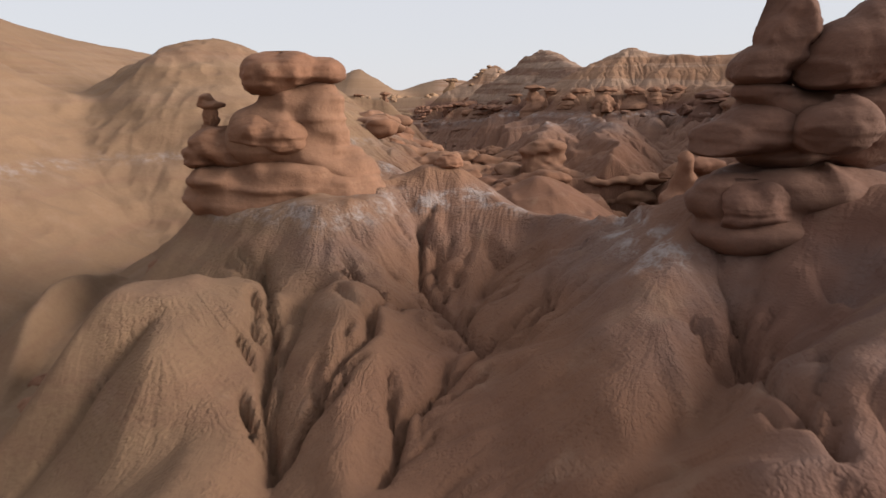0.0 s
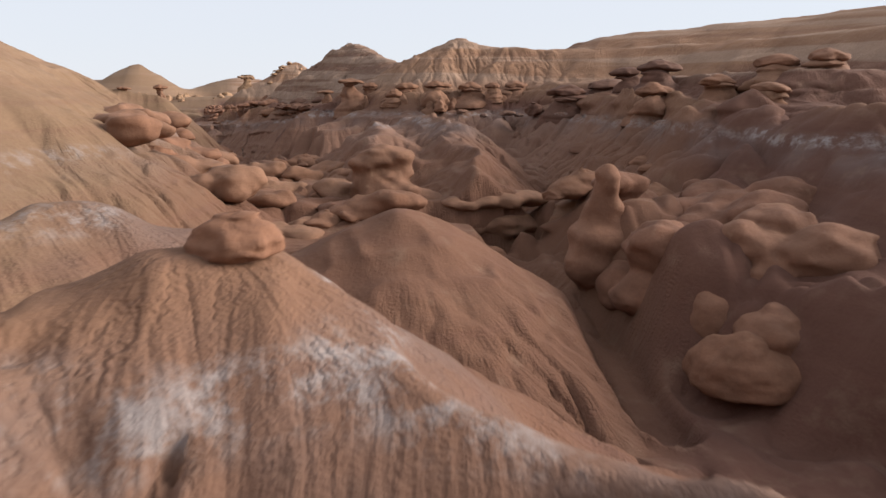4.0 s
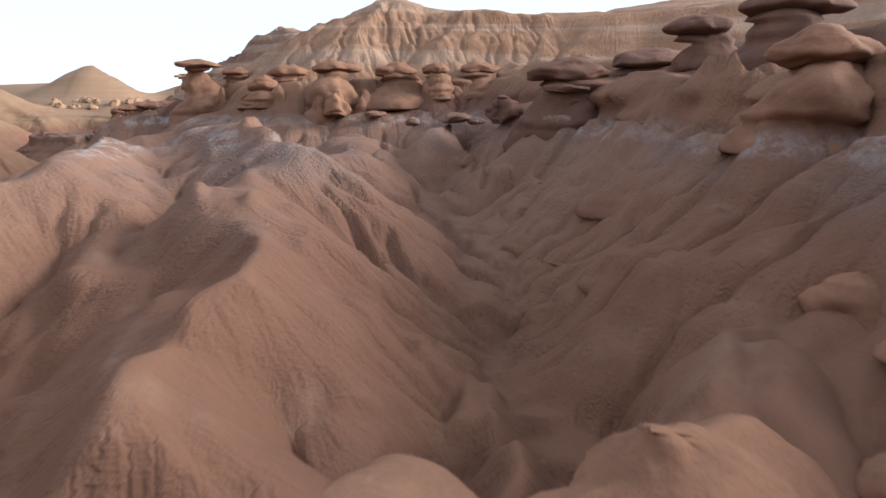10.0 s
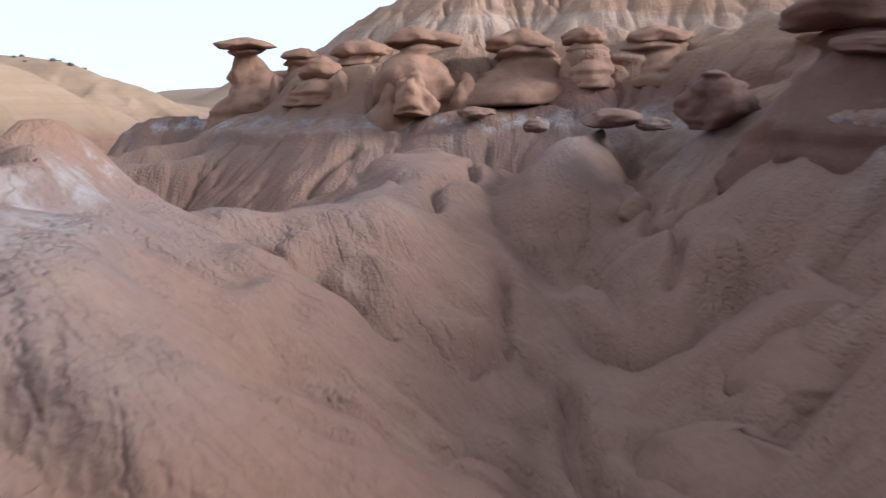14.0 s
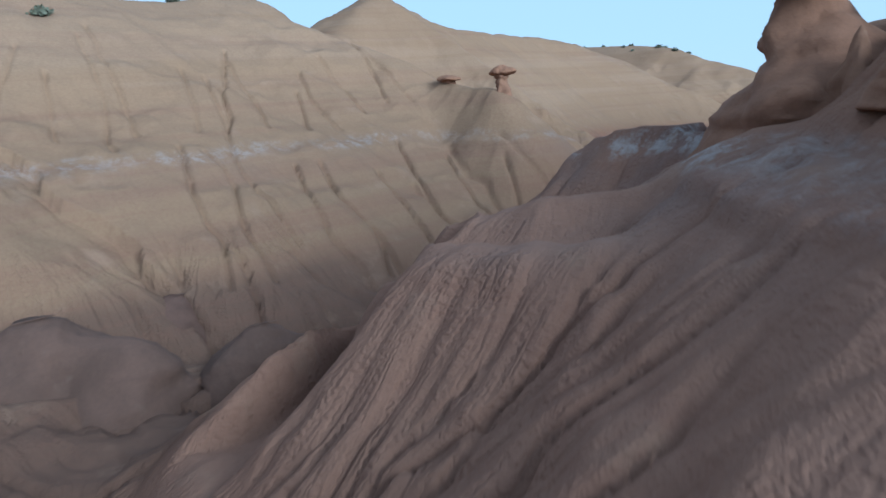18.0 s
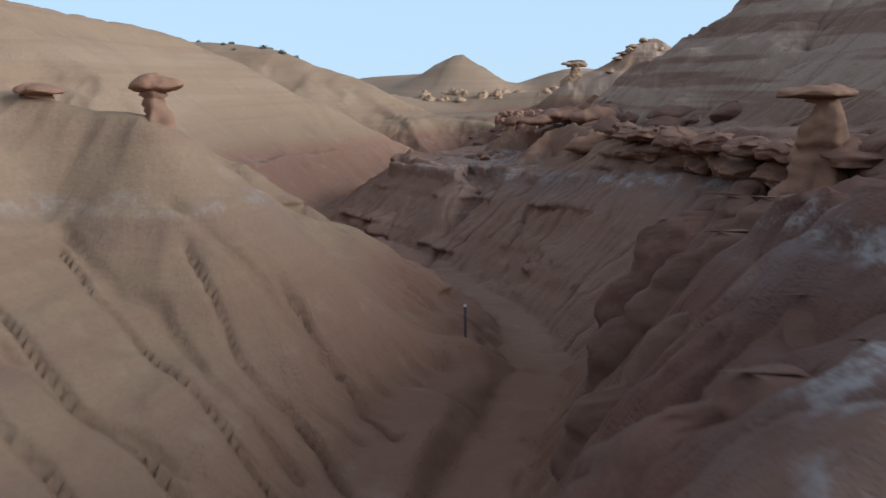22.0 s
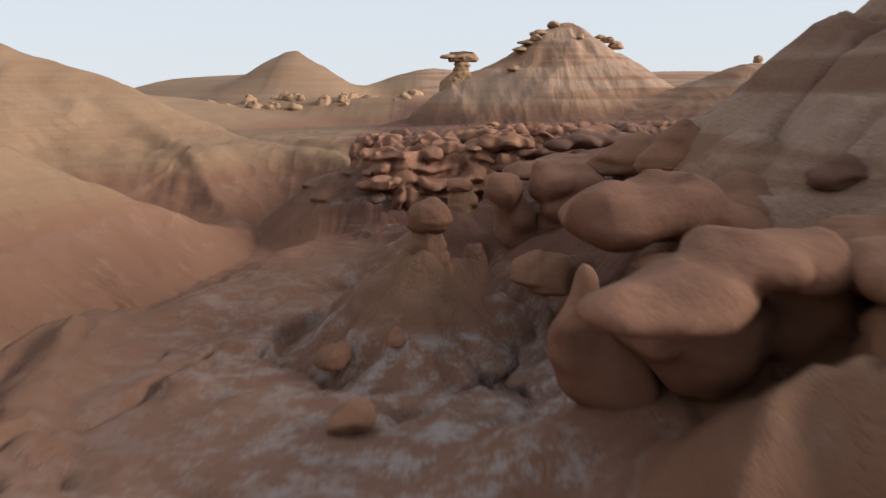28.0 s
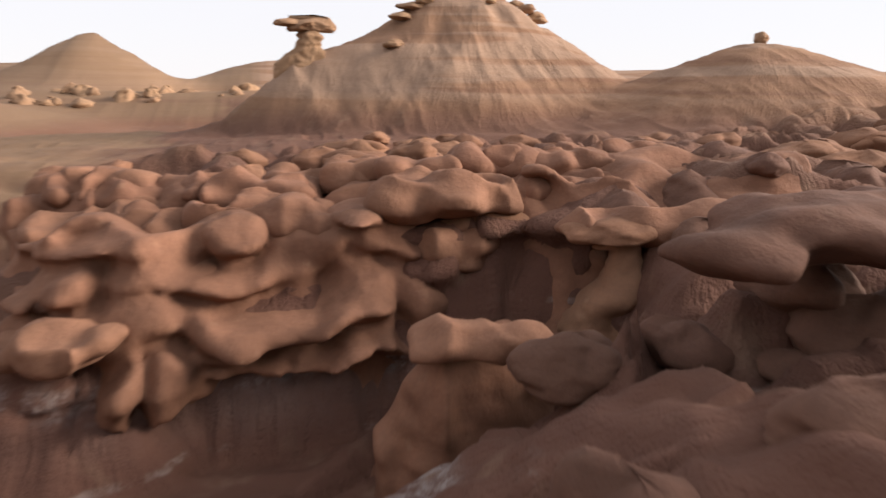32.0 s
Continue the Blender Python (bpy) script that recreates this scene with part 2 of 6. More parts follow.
    # --- second half: benches west of the east wall
    g.hill((14, 89, 8.2), (9, 91, 7.6), (7.4, 91.6, 6.8), (5.5, 93.3, 4.7), slope=0.75, r=0.5, warp=0.3)
    g.mesa((9, 110, 6.9), (6, 118, 6.3), (5, 128, 6.0), (5, 138, 5.8), (6, 145, 5.4), (9, 150, 5.4), width=2.4, slope=0.62, r=0.6, k=0.6)
    g.hill((5, 110, 5.6), (1.4, 112.8, 5.0), (-1.0, 109.5, 3.0), slope=0.6, r=0.6)
    g.hill((2.6, 118, 6.0), (-1.8, 117, 4.5), (-4.0, 115.2, 2.3), slope=0.6, r=0.6)
    g.hill((2, 122, 5.6), (-3.0, 120, 4.5), (-7, 119, 2.4), slope=0.6, r=0.6)
    g.hill((0, 128, 5.4), (-4.0, 127.5, 4.4), (-9, 126, 2.6), slope=0.6, r=0.6)
    g.mesa((-2.5, 121.3, 4.2), (-6.2, 124.3, 4.35), (-8.0, 127.4, 4.35), (-5.2, 132.2, 4.45), (-1.5, 136, 4.9), width=0.9, slope=0.95, r=0.5, k=0.4)
    g.hill((1, 135, 5.4), (-3.4, 134, 4.3), (-6.5, 133, 3.9), slope=0.6, r=0.6)
    g.hill((2.5, 143, 4.8), (-1.0, 147, 3.2), (-5, 149.8, 2.0), slope=0.6, r=0.6)
    # end cliff, and the crowned butte behind it
    g.mesa((-15, 173, 3.9), (-8, 165, 4.0), (-3, 159.7, 4.9), (4, 159.7, 6.0), (10, 158.5, 6.2), (22, 153, 6.6), (40, 140, 8), width=5.0, slope=1.7, r=0.4, k=0.4)
    g.mesa((-34, 187, 4.6), (-10, 182, 5.4), (10, 176, 6.3), (40, 172, 7), width=12, slope=0.5, r=1, k=0.8)
    g.hill((13.8, 192, 16.2), (16, 196, 14.6), (24, 204, 10), slope=0.66, r=1.2, k=1)
    g.hill((13.8, 192, 15.0), (7, 189, 12.2), (1.8, 187.5, 10.2), (-3, 187, 6.5), slope=0.62, r=1.2, k=1)
    g.hill((60, 300, 13), (120, 290, 13.5), slope=0.2, r=8, k=2)
    g.hill((29, 179, 11.4), (40, 182, 9.8), (62, 190, 11), (95, 190, 14), slope=0.45, r=2.5, k=1)
    # far hills
    g.hill((-34.5, 302, 19.0), (-22, 310, 12), slope=0.52, r=2.5, k=2)
    g.hill((-62, 300, 9), (-34, 268, 7.6), (0, 258, 8), (30, 262, 9), slope=0.35, r=5, k=2)
    g.hill((2, 330, 15), (14, 332, 14), slope=0.35, r=8, k=2)
    g.hill((-95, 190, 19), (-70, 205, 14), (-50, 240, 8.5), slope=0.3, r=12, k=4)
    g.hill((-70, 330, 13), (-50, 325, 14), slope=0.3, r=10, k=4)
    g.mesa((-24, 171, 7.4), (-17, 167, 5.6), (-10.5, 163.6, 4.8), width=3.0, slope=1.3, r=0.5, k=0.6, warp=0.8)
    g.hill((-22, 167, 6.6), (-18, 164, 4.6), (-15.5, 161, 2.4), slope=0.6, r=1.0, k=1.0)
    # cones that carry the mushroom rocks
    for x0, y0, top, w, d, hgt, lean in BENCH_ROCKS + UPPER_ROCKS + SMALL_ROCKS[2:]:
        g.hill((x0, y0, top - hgt - (0.25 if w < 1.6 else 1.5)), slope=lean, r=0.16 * w, k=0.3, warp=0.35)
    g.hill((-12, 93.0, 9.5), (-10.9, 92.5, 9.25), (-9.0, 92.7, 8.9), (-7.4, 92.6, 8.9), slope=1.1, r=0.5, k=0.5, warp=0.3)
    # dark fins that run down to the wash
    for fx, fy, fz in ((8.2, 84.0, 7.1), (8.4, 85.8, 7.3), (8.2, 87.8, 7.4), (8.6, 89.8, 7.3)):
        g.hill((fx, fy, fz), (fx - 2.2, fy + 0.3, fz - 1.1), (fx - 3.6, fy + 0.6, fz - 2.5), (fx - 4.4, fy + 0.8, fz - 4.0), slope=1.5, r=0.5, k=0.25, warp=0.9)
    for fx, fy, fz in ((7.2, 94.6, 6.9), (7.4, 96.6, 7.0)):
        g.hill((fx, fy, fz), (fx - 1.6, fy + 0.5, fz - 0.6), (fx - 2.8, fy + 0.9, fz - 2.2), slope=1.4, r=0.5, k=0.25, warp=0.9)
    g.hill((6.6, 91.2, 6.6), (5.6, 91.2, 6.1), (4.9, 91.5, 4.6), slope=1.9, r=0.25, k=0.2, warp=0.5)
    # lone knolls, domes in the wash, and the knob on which two boulders lean
    g.hill((-1.6, 127.1, 6.75), (-1.0, 127.4, 6.4), slope=0.8, r=0.45, k=0.2, warp=0.3)
    g.hill((-0.7, 133.2, 6.1), (0.8, 133.6, 6.0), slope=0.8, r=0.4, warp=0.4)
    g.hill((2.5, 118.4, 7.1), slope=1.15, r=1.4, warp=0.3)
    g.hill((-5.6, 71.5, 3.5), (-4.8, 69.5, 3.4), slope=0.8, r=0.9, warp=0.4)
    g.hill((-2.6, 75.2, 3.0), slope=0.9, r=0.7, warp=0.4)
    g.hill((11.85, 45.95, 7.15), slope=1.4, r=0.15, k=0.25, warp=0.4)
    g.hill((11.85, 46.0, 6.8), (12.7, 46.3, 6.65), (13.6, 47.0, 5.9), slope=1.2, r=0.2, k=0.25, warp=0.35)
    # --- washes and gullies
    g.wash((1.2, 17.0, 6.15), (0.2, 13.6, 5.65), (-0.6, 10, 5.0), (-2, 6, 4.4), (-3.6, 1, 3.4), (-6, -8, 2.0), width=0.05, slope=0.5)
    g.wash((-12, 26, 4.4), (-9.6, 21.5, 4.2), (-9.0, 17.5, 4.2), (-8.6, 14.5, 3.9), (-8.6, 8, 3.2), (-8, 0, 2.6), width=0.6, slope=1.5, k=0.4)
    g.wash((-4.6, 15.2, 5.5), (-6.2, 15.4, 5.0), (-8.4, 15.8, 4.1), width=0.2, slope=0.8, k=0.3)
    g.wash((-3.2, 14.2, 5.6), (-3.1, 12.4, 5.0), (-2.9, 10.5, 4.5), (-2.4, 8, 3.9), (-2.4, 4, 3.4), width=0.05, slope=0.7, k=0.3)
    g.wash((9.4, 27, 0.9), (10.7, 33, 1.6), (11.1, 37, 2.0), (12.2, 40, 2.2), (11, 42.8, 2.4), (8.4, 44.0, 2.6), width=0.5, slope=2.2, warp=0.2)
    g.wash((9.9, 44.0, 1.7), (12.8, 43.8, 1.7), width=0.5, slope=5.0, k=0.2, warp=0.5)
    g.wash((12.4, 40.5, 2.3), (13.6, 45.0, 3.3), (15.8, 50.0, 4.4), (17.4, 55.5, 4.5), (17.8, 60, 5.0), (20.8, 62.8, 6.0), width=0.2, slope=0.9)
    g.wash((-5.5, 105.5, 1.3), (-9, 103.5, 1.9), (-12.5, 101.5, 3.0), (-17, 100, 5.4), width=1.2, slope=0.9, k=0.8)
    g.wash((1.5, 116.5, 4.6), (-1.2, 113.6, 2.9), (-3.4, 110.2, 1.5), (-4.6, 107.5, 1.15), width=0.15, slope=1.1, k=0.3)
    g.wash((4.0, 69.5, 3.0), (4.8, 72.2, 3.0), (4.1, 74.2, 2.6), width=0.9, slope=3.2, k=0.3, warp=0.8)
    g.wash((9.0, 78.4, 6.5), (7.0, 77.9, 5.7), (4.6, 77.0, 4.2), (2.5, 76.5, 2.8), width=0.1, slope=1.0, k=0.3)
    g.wash((-4.6, 62, 2.8), (-2.6, 73, 2.1), (-0.5, 80, 1.8), (1.6, 88, 1.5), (2.4, 94, 1.3), width=1.0, slope=1.25, k=0.5)
    g.wash((2.6, 96, 1.25), (1.4, 100, 1.2), (-3, 107, 1.1), (-7.2, 112, 1.0), (-14, 119.5, 0.9), (-15, 128, 0.8), (-13, 140, 0.6), (-10.2, 150, 0.4), (-10.4, 157, 0.4), (-12.0, 159.5, 0.6), width=1.0, slope=0.8, k=0.5)
    g.wash((3.4, 151.3, 2.0), (1.6, 150.9, 1.8), (-0.4, 149.6, 1.8), (-3.0, 148.8, 1.7), width=0.9, slope=1.7, k=0.4, warp=0.4)
    g.hill((-4.6, 155.0, 5.3), (-6.2, 155.2, 4.9), (-8.2, 157.0, 4.2), slope=0.95, r=0.5, k=0.4, warp=0.5)
    # blunt noses over the wash
    g.hill((6.2, 72.9, 5.6), (8.6, 73.2, 6.2), slope=2.2, r=0.35, k=0.3, warp=0.3)
    g.hill((5.5, 75.2, 6.05), (8.0, 75.6, 6.5), slope=2.0, r=0.35, k=0.3, warp=0.3)
    return g.h


def terrace(x, y, h):
    """Hard layers stand out as a steep band over the pale layer on the east side."""
    w = white_level(x, y)
    east = np.clip((x - np.interp(y, (30, 50, 60, 66, 75, 90, 105, 125, 150), (24, 20, 18, 15.5, 9, 6, 4.0, 3.0, 2))) / 2.0, 0, 1)
    t = np.clip((h - w - 0.1) / 1.7, 0, 1)
    s = t * t * (3 - 2 * t)
    h = h + east * 1.7 * 0.75 * (s * s * (3 - 2 * s) - t)
    # the pale layer itself stands out as a small bench
    u = np.clip((h - w + 0.6) / 0.6, 0, 1)
    bench = np.clip(0.2 + 1.2 * fbm2(x, y, 6.0, 2, 301), 0, 1) * np.clip((x + 12) / 4, 0, 1) * np.clip((y - 60) / 10, 0, 1)
    north = np.clip((y - 110) / 4, 0, 1) * np.clip((142 - y) / 4, 0, 1) * np.clip((6 - x) / 3, 0, 1)
    return h + np.maximum(bench, north) * (0.6 + 0.7 * north) * (u ** 0.4 - u)


def axis(lo, hi, step, mid_lo, mid_hi, mid, far_lo, far_hi):
    """Fine steps near the walk, coarser ones round it, wide ones to the horizon."""
    out, d = list(np.arange(lo, hi + step / 2, step)), step
    while out[-1] < far_hi:
        d = min(d * 1.13, mid if out[-1] < mid_hi else 60)
        out.append(out[-1] + d)
    head, d = [lo], step
    while head[-1] > far_lo:
        d = min(d * 1.13, mid if head[-1] > mid_lo else 60)
        head.append(head[-1] - d)
    return np.array(head[:0:-1] + out), len(head) - 1


STEP = 0.1
gx, ix0 = axis(-20, 29, STEP, -40, 52, 0.5, -2500, 2500)
gy, iy0 = axis(-3, 166, STEP, -6, 212, 0.45, -900, 4500)
X, Y = np.meshgrid(gx, gy, indexing="ij")
H = shape_land(X, Y)
H = terrace(X, Y, H)
# swollen ground: rounded mounds with sharp creases between them
def swell(x0, x1, y0, y1, soft, size, amp, seed, stretch=1.0):
    global H
    inside = np.clip((X - x0) / soft, 0, 1) * np.clip((x1 - X) / soft, 0, 1) * np.clip((Y - y0) / soft, 0, 1) * np.clip((y1 - Y) / soft, 0, 1)
    wx = X + 0.35 * size * fbm2(X, Y, size * 1.3, 2, seed + 1)
    wy = Y + 0.35 * size * fbm2(X, Y, size * 1.3, 2, seed + 2)
    big = np.abs(noise2(wx / size / stretch, wy / size, seed)) ** 0.7
    small = np.abs(noise2(wx / size * 2.3 / stretch, wy / size * 2.3, seed + 3)) ** 0.7
    H = H + inside * amp * (big + 0.25 * small - 0.55)


swell(10.6, 25, 19, 48, 1.5, 2.4, 1.2, 201)
swell(2.8, 16, 112, 158, 1.5, 2.4, 1.35, 211, 1.4)
swell(3.4, 9.8, 81.5, 94, 1.0, 1.8, 1.2, 221, 1.6)
swell(-6, 8, 43, 62, 1.5, 1.7, 0.75, 231, 1.3)
swell(-7, 34, 154.5, 170, 1.0, 1.6, 1.0, 241, 1.2)
swell(-14, 4, 95, 121, 2.0, 2.6, 0.3, 251, 1.5)
swell(-5, 0.5, 66, 75, 1.5, 2.0, 0.4, 261)
swell(17.8, 25, 48, 62, 1.0, 2.2, 0.7, 271)
near = np.clip(1.5 - np.hypot((X - 4) / 60, (Y - 85) / 140), 0.05, 1)
H = H + near * (0.16 * fbm2(X, Y, 3.2, 3, 41) + 0.05 * (1 - 2 * np.abs(noise2(X / 0.9, Y / 0.9, 57))))

# the stretch of fine cells along the walk
nx, ny = round((29 + 20) / STEP) + 1, round((166 + 3) / STEP) + 1
sub = H[ix0:ix0 + nx, iy0:iy0 + ny]


def smear(field, steps, stride):
    """Drags a pattern downhill, so that it becomes ribs that run with the slope."""
    ux, uy = gx_ / gl, gy_ / gl
    total = field.copy()
    for sign in (1, -1):
        a, b = mx.copy(), my.copy()
        i, j = MI, MJ
        for n in range(steps):
            a, b = a + sign * stride * ux[i, j], b + sign * stride * uy[i, j]
            i = np.clip(np.rint(np.interp(a.ravel(), lx, np.arange(len(lx)))).astype(int), 0, len(lx) - 1).reshape(a.shape)
            j = np.clip(np.rint(np.interp(b.ravel(), ly, np.arange(len(ly)))).astype(int), 0, len(ly) - 1).reshape(a.shape)
            total = total + field[i, j]
    return total / (2 * steps + 1)


ax_, bx_ = np.searchsorted(gx, -40), np.searchsorted(gx, 52)
ay_, by_ = np.searchsorted(gy, -6), np.searchsorted(gy, 212)
lx, ly = gx[ax_:bx_], gy[ay_:by_]
mid = H[ax_:bx_, ay_:by_]
mx, my = np.meshgrid(lx, ly, indexing="ij")
MI, MJ = np.meshgrid(np.arange(len(lx)), np.arange(len(ly)), indexing="ij")
gx_, gy_ = np.gradient(mid, lx, ly)
gl = np.hypot(gx_, gy_) + 1e-6
fine = smear(noise2(mx / 0.28, my / 0.28, 71), 8, 0.17)
flutes = smear(noise2(mx / 0.8, my / 0.8, 73), 10, 0.4)
spurs = smear(noise2(mx / 2.2, my / 2.2, 75), 8, 1.1)
def soften(f, times):
    for n in range(times):
        q = np.pad(f, 1, mode="edge")
        f = 0.4 * f + 0.15 * (q[:-2, 1:-1] + q[2:, 1:-1] + q[1:-1, :-2] + q[1:-1, 2:])
    return f


fine, flutes, spurs = soften(fine, 2), soften(flutes, 3), soften(spurs, 4)
rough = np.clip(gl * 1.6 - 0.25, 0, 1)
some = np.clip(0.6 + 0.9 * fbm2(mx, my, 5.0, 2, 77), 0, 1)
calm = np.maximum(np.maximum(np.clip((mx + np.where(my > 106, 13, 3)) / -4, 0, 1), np.clip((my - 140) / 5, 0, 1) * np.clip((-5 - mx) / 3, 0, 1)), np.clip(1.4 - np.hypot(mx - 4.3, my - 33.9) / 6, 0, 1))                    # the sandy west side is smoother
bank = np.clip((mx - 10.5) / 2, 0, 1) * np.clip((25 - mx) / 2, 0, 1) * np.clip((47 - my) / 3, 0, 1) * np.clip((my - 20) / 3, 0, 1)
knobs = np.clip((mx + 6) / 2, 0, 1) * np.clip((14.5 - mx) / 1.5, 0, 1) * np.clip((my - 42) / 2, 0, 1) * np.clip((51 - my) / 2, 0, 1)
calm, rough = np.maximum(np.maximum(calm, bank), 0.6 * knobs), rough * (1 - 0.6 * bank)
nose = np.clip((mx - 3) / 2, 0, 1) * np.clip((16 - mx) / 2, 0, 1) * np.clip((my - 67) / 3, 0, 1) * np.clip((80 - my) / 3, 0, 1)
rough = rough * (1 - 0.55 * nose)
outside = (mx < -20) | (mx > 29) | (my > 166)
fine, flutes = np.where(outside, 0.0, fine), np.where(outside, 0.6 * flutes, flutes)
calm = np.maximum(calm, np.clip(-mx / 4, 0, 1) * np.clip((my - 76) / 4, 0, 1) * np.clip((101 - my) / 4, 0, 1))
lift = rough * (0.065 * some * fine + 0.34 * flutes * (1 - 0.88 * calm) + 0.8 * (spurs - 0.35 * np.abs(spurs)) * (1 - 0.85 * calm))
# thin hard beds make small steps
bed = mid + lift + 0.35 * fbm2(mx, my, 6.0, 2, 79)
saw = (bed / 0.55) % 1.0
lift = lift + rough * (1 - 0.8 * calm) * np.clip(fbm2(mx, my, 9.0, 2, 83) + 0.35, 0, 1) * 0.08 * (np.clip(saw * 3, 0, 1) - saw)
lump = fbm2(mx, my, 1.3, 3, 87)
lift = lift + (1 - 0.7 * calm) * 0.05 * (np.abs(lump) - 0.3) * np.clip(0.4 + fbm2(mx, my, 8.0, 2, 89), 0, 1)
mid += lift
inner = (slice(ix0 - ax_, ix0 - ax_ + nx), slice(iy0 - ay_, iy0 - ay_ + ny))
bx_s, by_s = X[ix0:ix0 + nx, iy0:iy0 + ny], Y[ix0:ix0 + nx, iy0:iy0 + ny]


# rain rills: water is led downhill cell by cell and cuts where it gathers; each round follows the cuts of the last
def rain(rounds, depth, start):
    rng = np.random.default_rng(7)
    ways = [(a, b, 1 / math.hypot(a, b)) for a in (-1, 0, 1) for b in (-1, 0, 1) if a or b]
    ids = np.arange(sub.size).reshape(sub.shape)
    wander = 0.03 * fbm2(bx_s, by_s, 0.9, 2, 91)
    swollen = np.maximum(np.clip((bx_s - 11) / 2, 0, 1) * np.clip((48 - by_s) / 3, 0, 1) * np.clip((by_s - 21) / 3, 0, 1),
                         np.clip((bx_s - 2.5) / 2, 0, 1) * np.clip((by_s - 117) / 4, 0, 1))
    amount = (1 - 0.85 * np.clip((by_s - 154) / 4, 0, 1) * np.clip((-5 - bx_s) / 3, 0, 1)) * (0.35 + 0.65 * some[inner]) * (1 - 0.92 * calm[inner]) * (1 - 0.65 * swollen)
    for n in range(rounds):
        lie = soften(sub, 1) + wander
        edge = np.pad(lie, 1, mode="edge")
        fallen, to = np.zeros(sub.shape), np.full(sub.shape, -1, np.int64)
        for a, b, inv in ways:
            fall = (lie - edge[1 + a:1 + a + sub.shape[0], 1 + b:1 + b + sub.shape[1]]) * inv * rng.uniform(0.75, 1.0, sub.shape)
            better = fall > fallen
            fallen, to = np.where(better, fall, fallen), np.where(better, ids + a * sub.shape[1] + b, to)
        flow, target = [1.0] * sub.size, to.ravel().tolist()
        for i in np.argsort(-lie, axis=None).tolist():
            j = target[i]
            if 0 <= j < len(flow):
                flow[j] += flow[i]
        cut = np.clip(np.log(np.array(flow).reshape(sub.shape) / start) / 4.5, 0, 1.2) * np.clip(fallen * 25, 0, 1)
        q = np.pad(cut, 1, mode="edge")
        cut = 0.6 * cut + 0.1 * (q[:-2, 1:-1] + q[2:, 1:-1] + q[1:-1, :-2] + q[1:-1, 2:])
        sub[:] = sub - depth * amount * cut


rain(3, 0.2, 14)


# long cracks that the rain has opened: distance from a crooked line, cut by depth and width
START_CRACKS = (
    ((-0.6, 18.1), (-0.6, 16.4), (0.1, 14.4), (0.6, 12.1), (-0.7, 10.6), (-1.0, 9.0)),
    ((2.1, 13.0), (1.5, 12.4), (0.6, 12.2)),
    ((1.3, 13.6), (0.7, 13.5), (0.5, 13.3)),
    ((-4.2, 15.9), (-3.3, 12.9), (-3.1, 11.0), (-2.7, 9.6)),
    ((-1.5, 13.1), (-1.4, 12.5), (-1.9, 11.6), (-2.3, 10.6), (-2.6, 9.8)),
    ((4.7, 11.0), (4.5, 10.2), (4.0, 8.1), (3.9, 6.5)),
    ((-2.3, 15.0), (-1.3, 13.9), (-0.2, 14.1)))
RIDGE_CRACKS = (
    ((13.8, 55.1), (14.7, 54.5), (15.9, 54.4), (16.9, 54.8), (17.6, 53.6)),
    ((14.2, 59.7), (14.6, 59.4), (14.9, 59.4), (15.6, 58.7)),
    ((17.8, 59.3), (17.8, 56.4), (17.9, 54.3), (18.0, 53.6)),
    ((21.6, 58.2), (20.6, 58.3), (19.5, 58.2)),
    ((20.8, 53.9), (20.2, 53.9), (19.0, 54.3), (18.3, 53.7)),
    ((15.0, 53.5), (14.9, 53.3), (15.1, 52.9)),
    ((13.6, 54.6), (14.1, 53.9), (14.3, 53.3), (14.5, 52.3)),
    ((17.2, 61.4), (16.9, 59.5), (16.6, 58.8)),
    ((20.6, 66.1), (20.3, 62.1), (19.7, 60.8)),
    ((14.8, 70.9), (13.8, 69.2)),
    ((18.2, 70.4), (16.3, 62.4)))
WEST_CRACKS = (
    ((-9.9, 78.6), (-8.1, 78.4), (-5.5, 77.4), (-3.7, 77.0)),
    ((-17.6, 84.0), (-11.1, 80.2), (-8.5, 79.1), (-6.0, 78.9), (-4.9, 78.8)),
    ((-8.7, 81.5), (-5.2, 80.1), (-3.9, 80.3), (-1.4, 79.9)),
    ((-8.5, 82.5), (-6.6, 82.0), (-4.4, 81.7), (-3.2, 81.2)),
    ((-7.7, 84.8), (-5.6, 84.2), (-3.0, 83.5), (-0.9, 82.9)),
    ((-9.4, 87.4), (-5.8, 85.8), (-2.1, 84.6), (-0.5, 84.2)),
    ((-8.1, 89.2), (-5.6, 87.9), (-3.2, 86.8), (-0.2, 85.4)),
    ((-5.5, 90.1), (-3.3, 88.7), (-0.3, 87.0)),
    ((-5.0, 81.9), (-2.9, 81.7), (-0.8, 81.3)),
    ((-10.4, 77.9), (-7.7, 76.9), (-5.8, 76.5), (-3.9, 75.7)),
    ((-3.6, 91.0), (-1.7, 90.2), (-0.2, 89.0)))
HIGH_CRACKS = []
rg_w = random.Random(17)
for n in range(15):
    run = [(-10.5 - rg_w.uniform(0, 1.5), 67.0 + 1.7 * n + rg_w.uniform(-0.4, 0.4))]
    for k in range(rg_w.choice((2, 3, 4))):
        run.append((run[-1][0] - rg_w.uniform(1.4, 2.2), run[-1][1] + rg_w.uniform(0.1, 0.9)))
    HIGH_CRACKS.append(run)
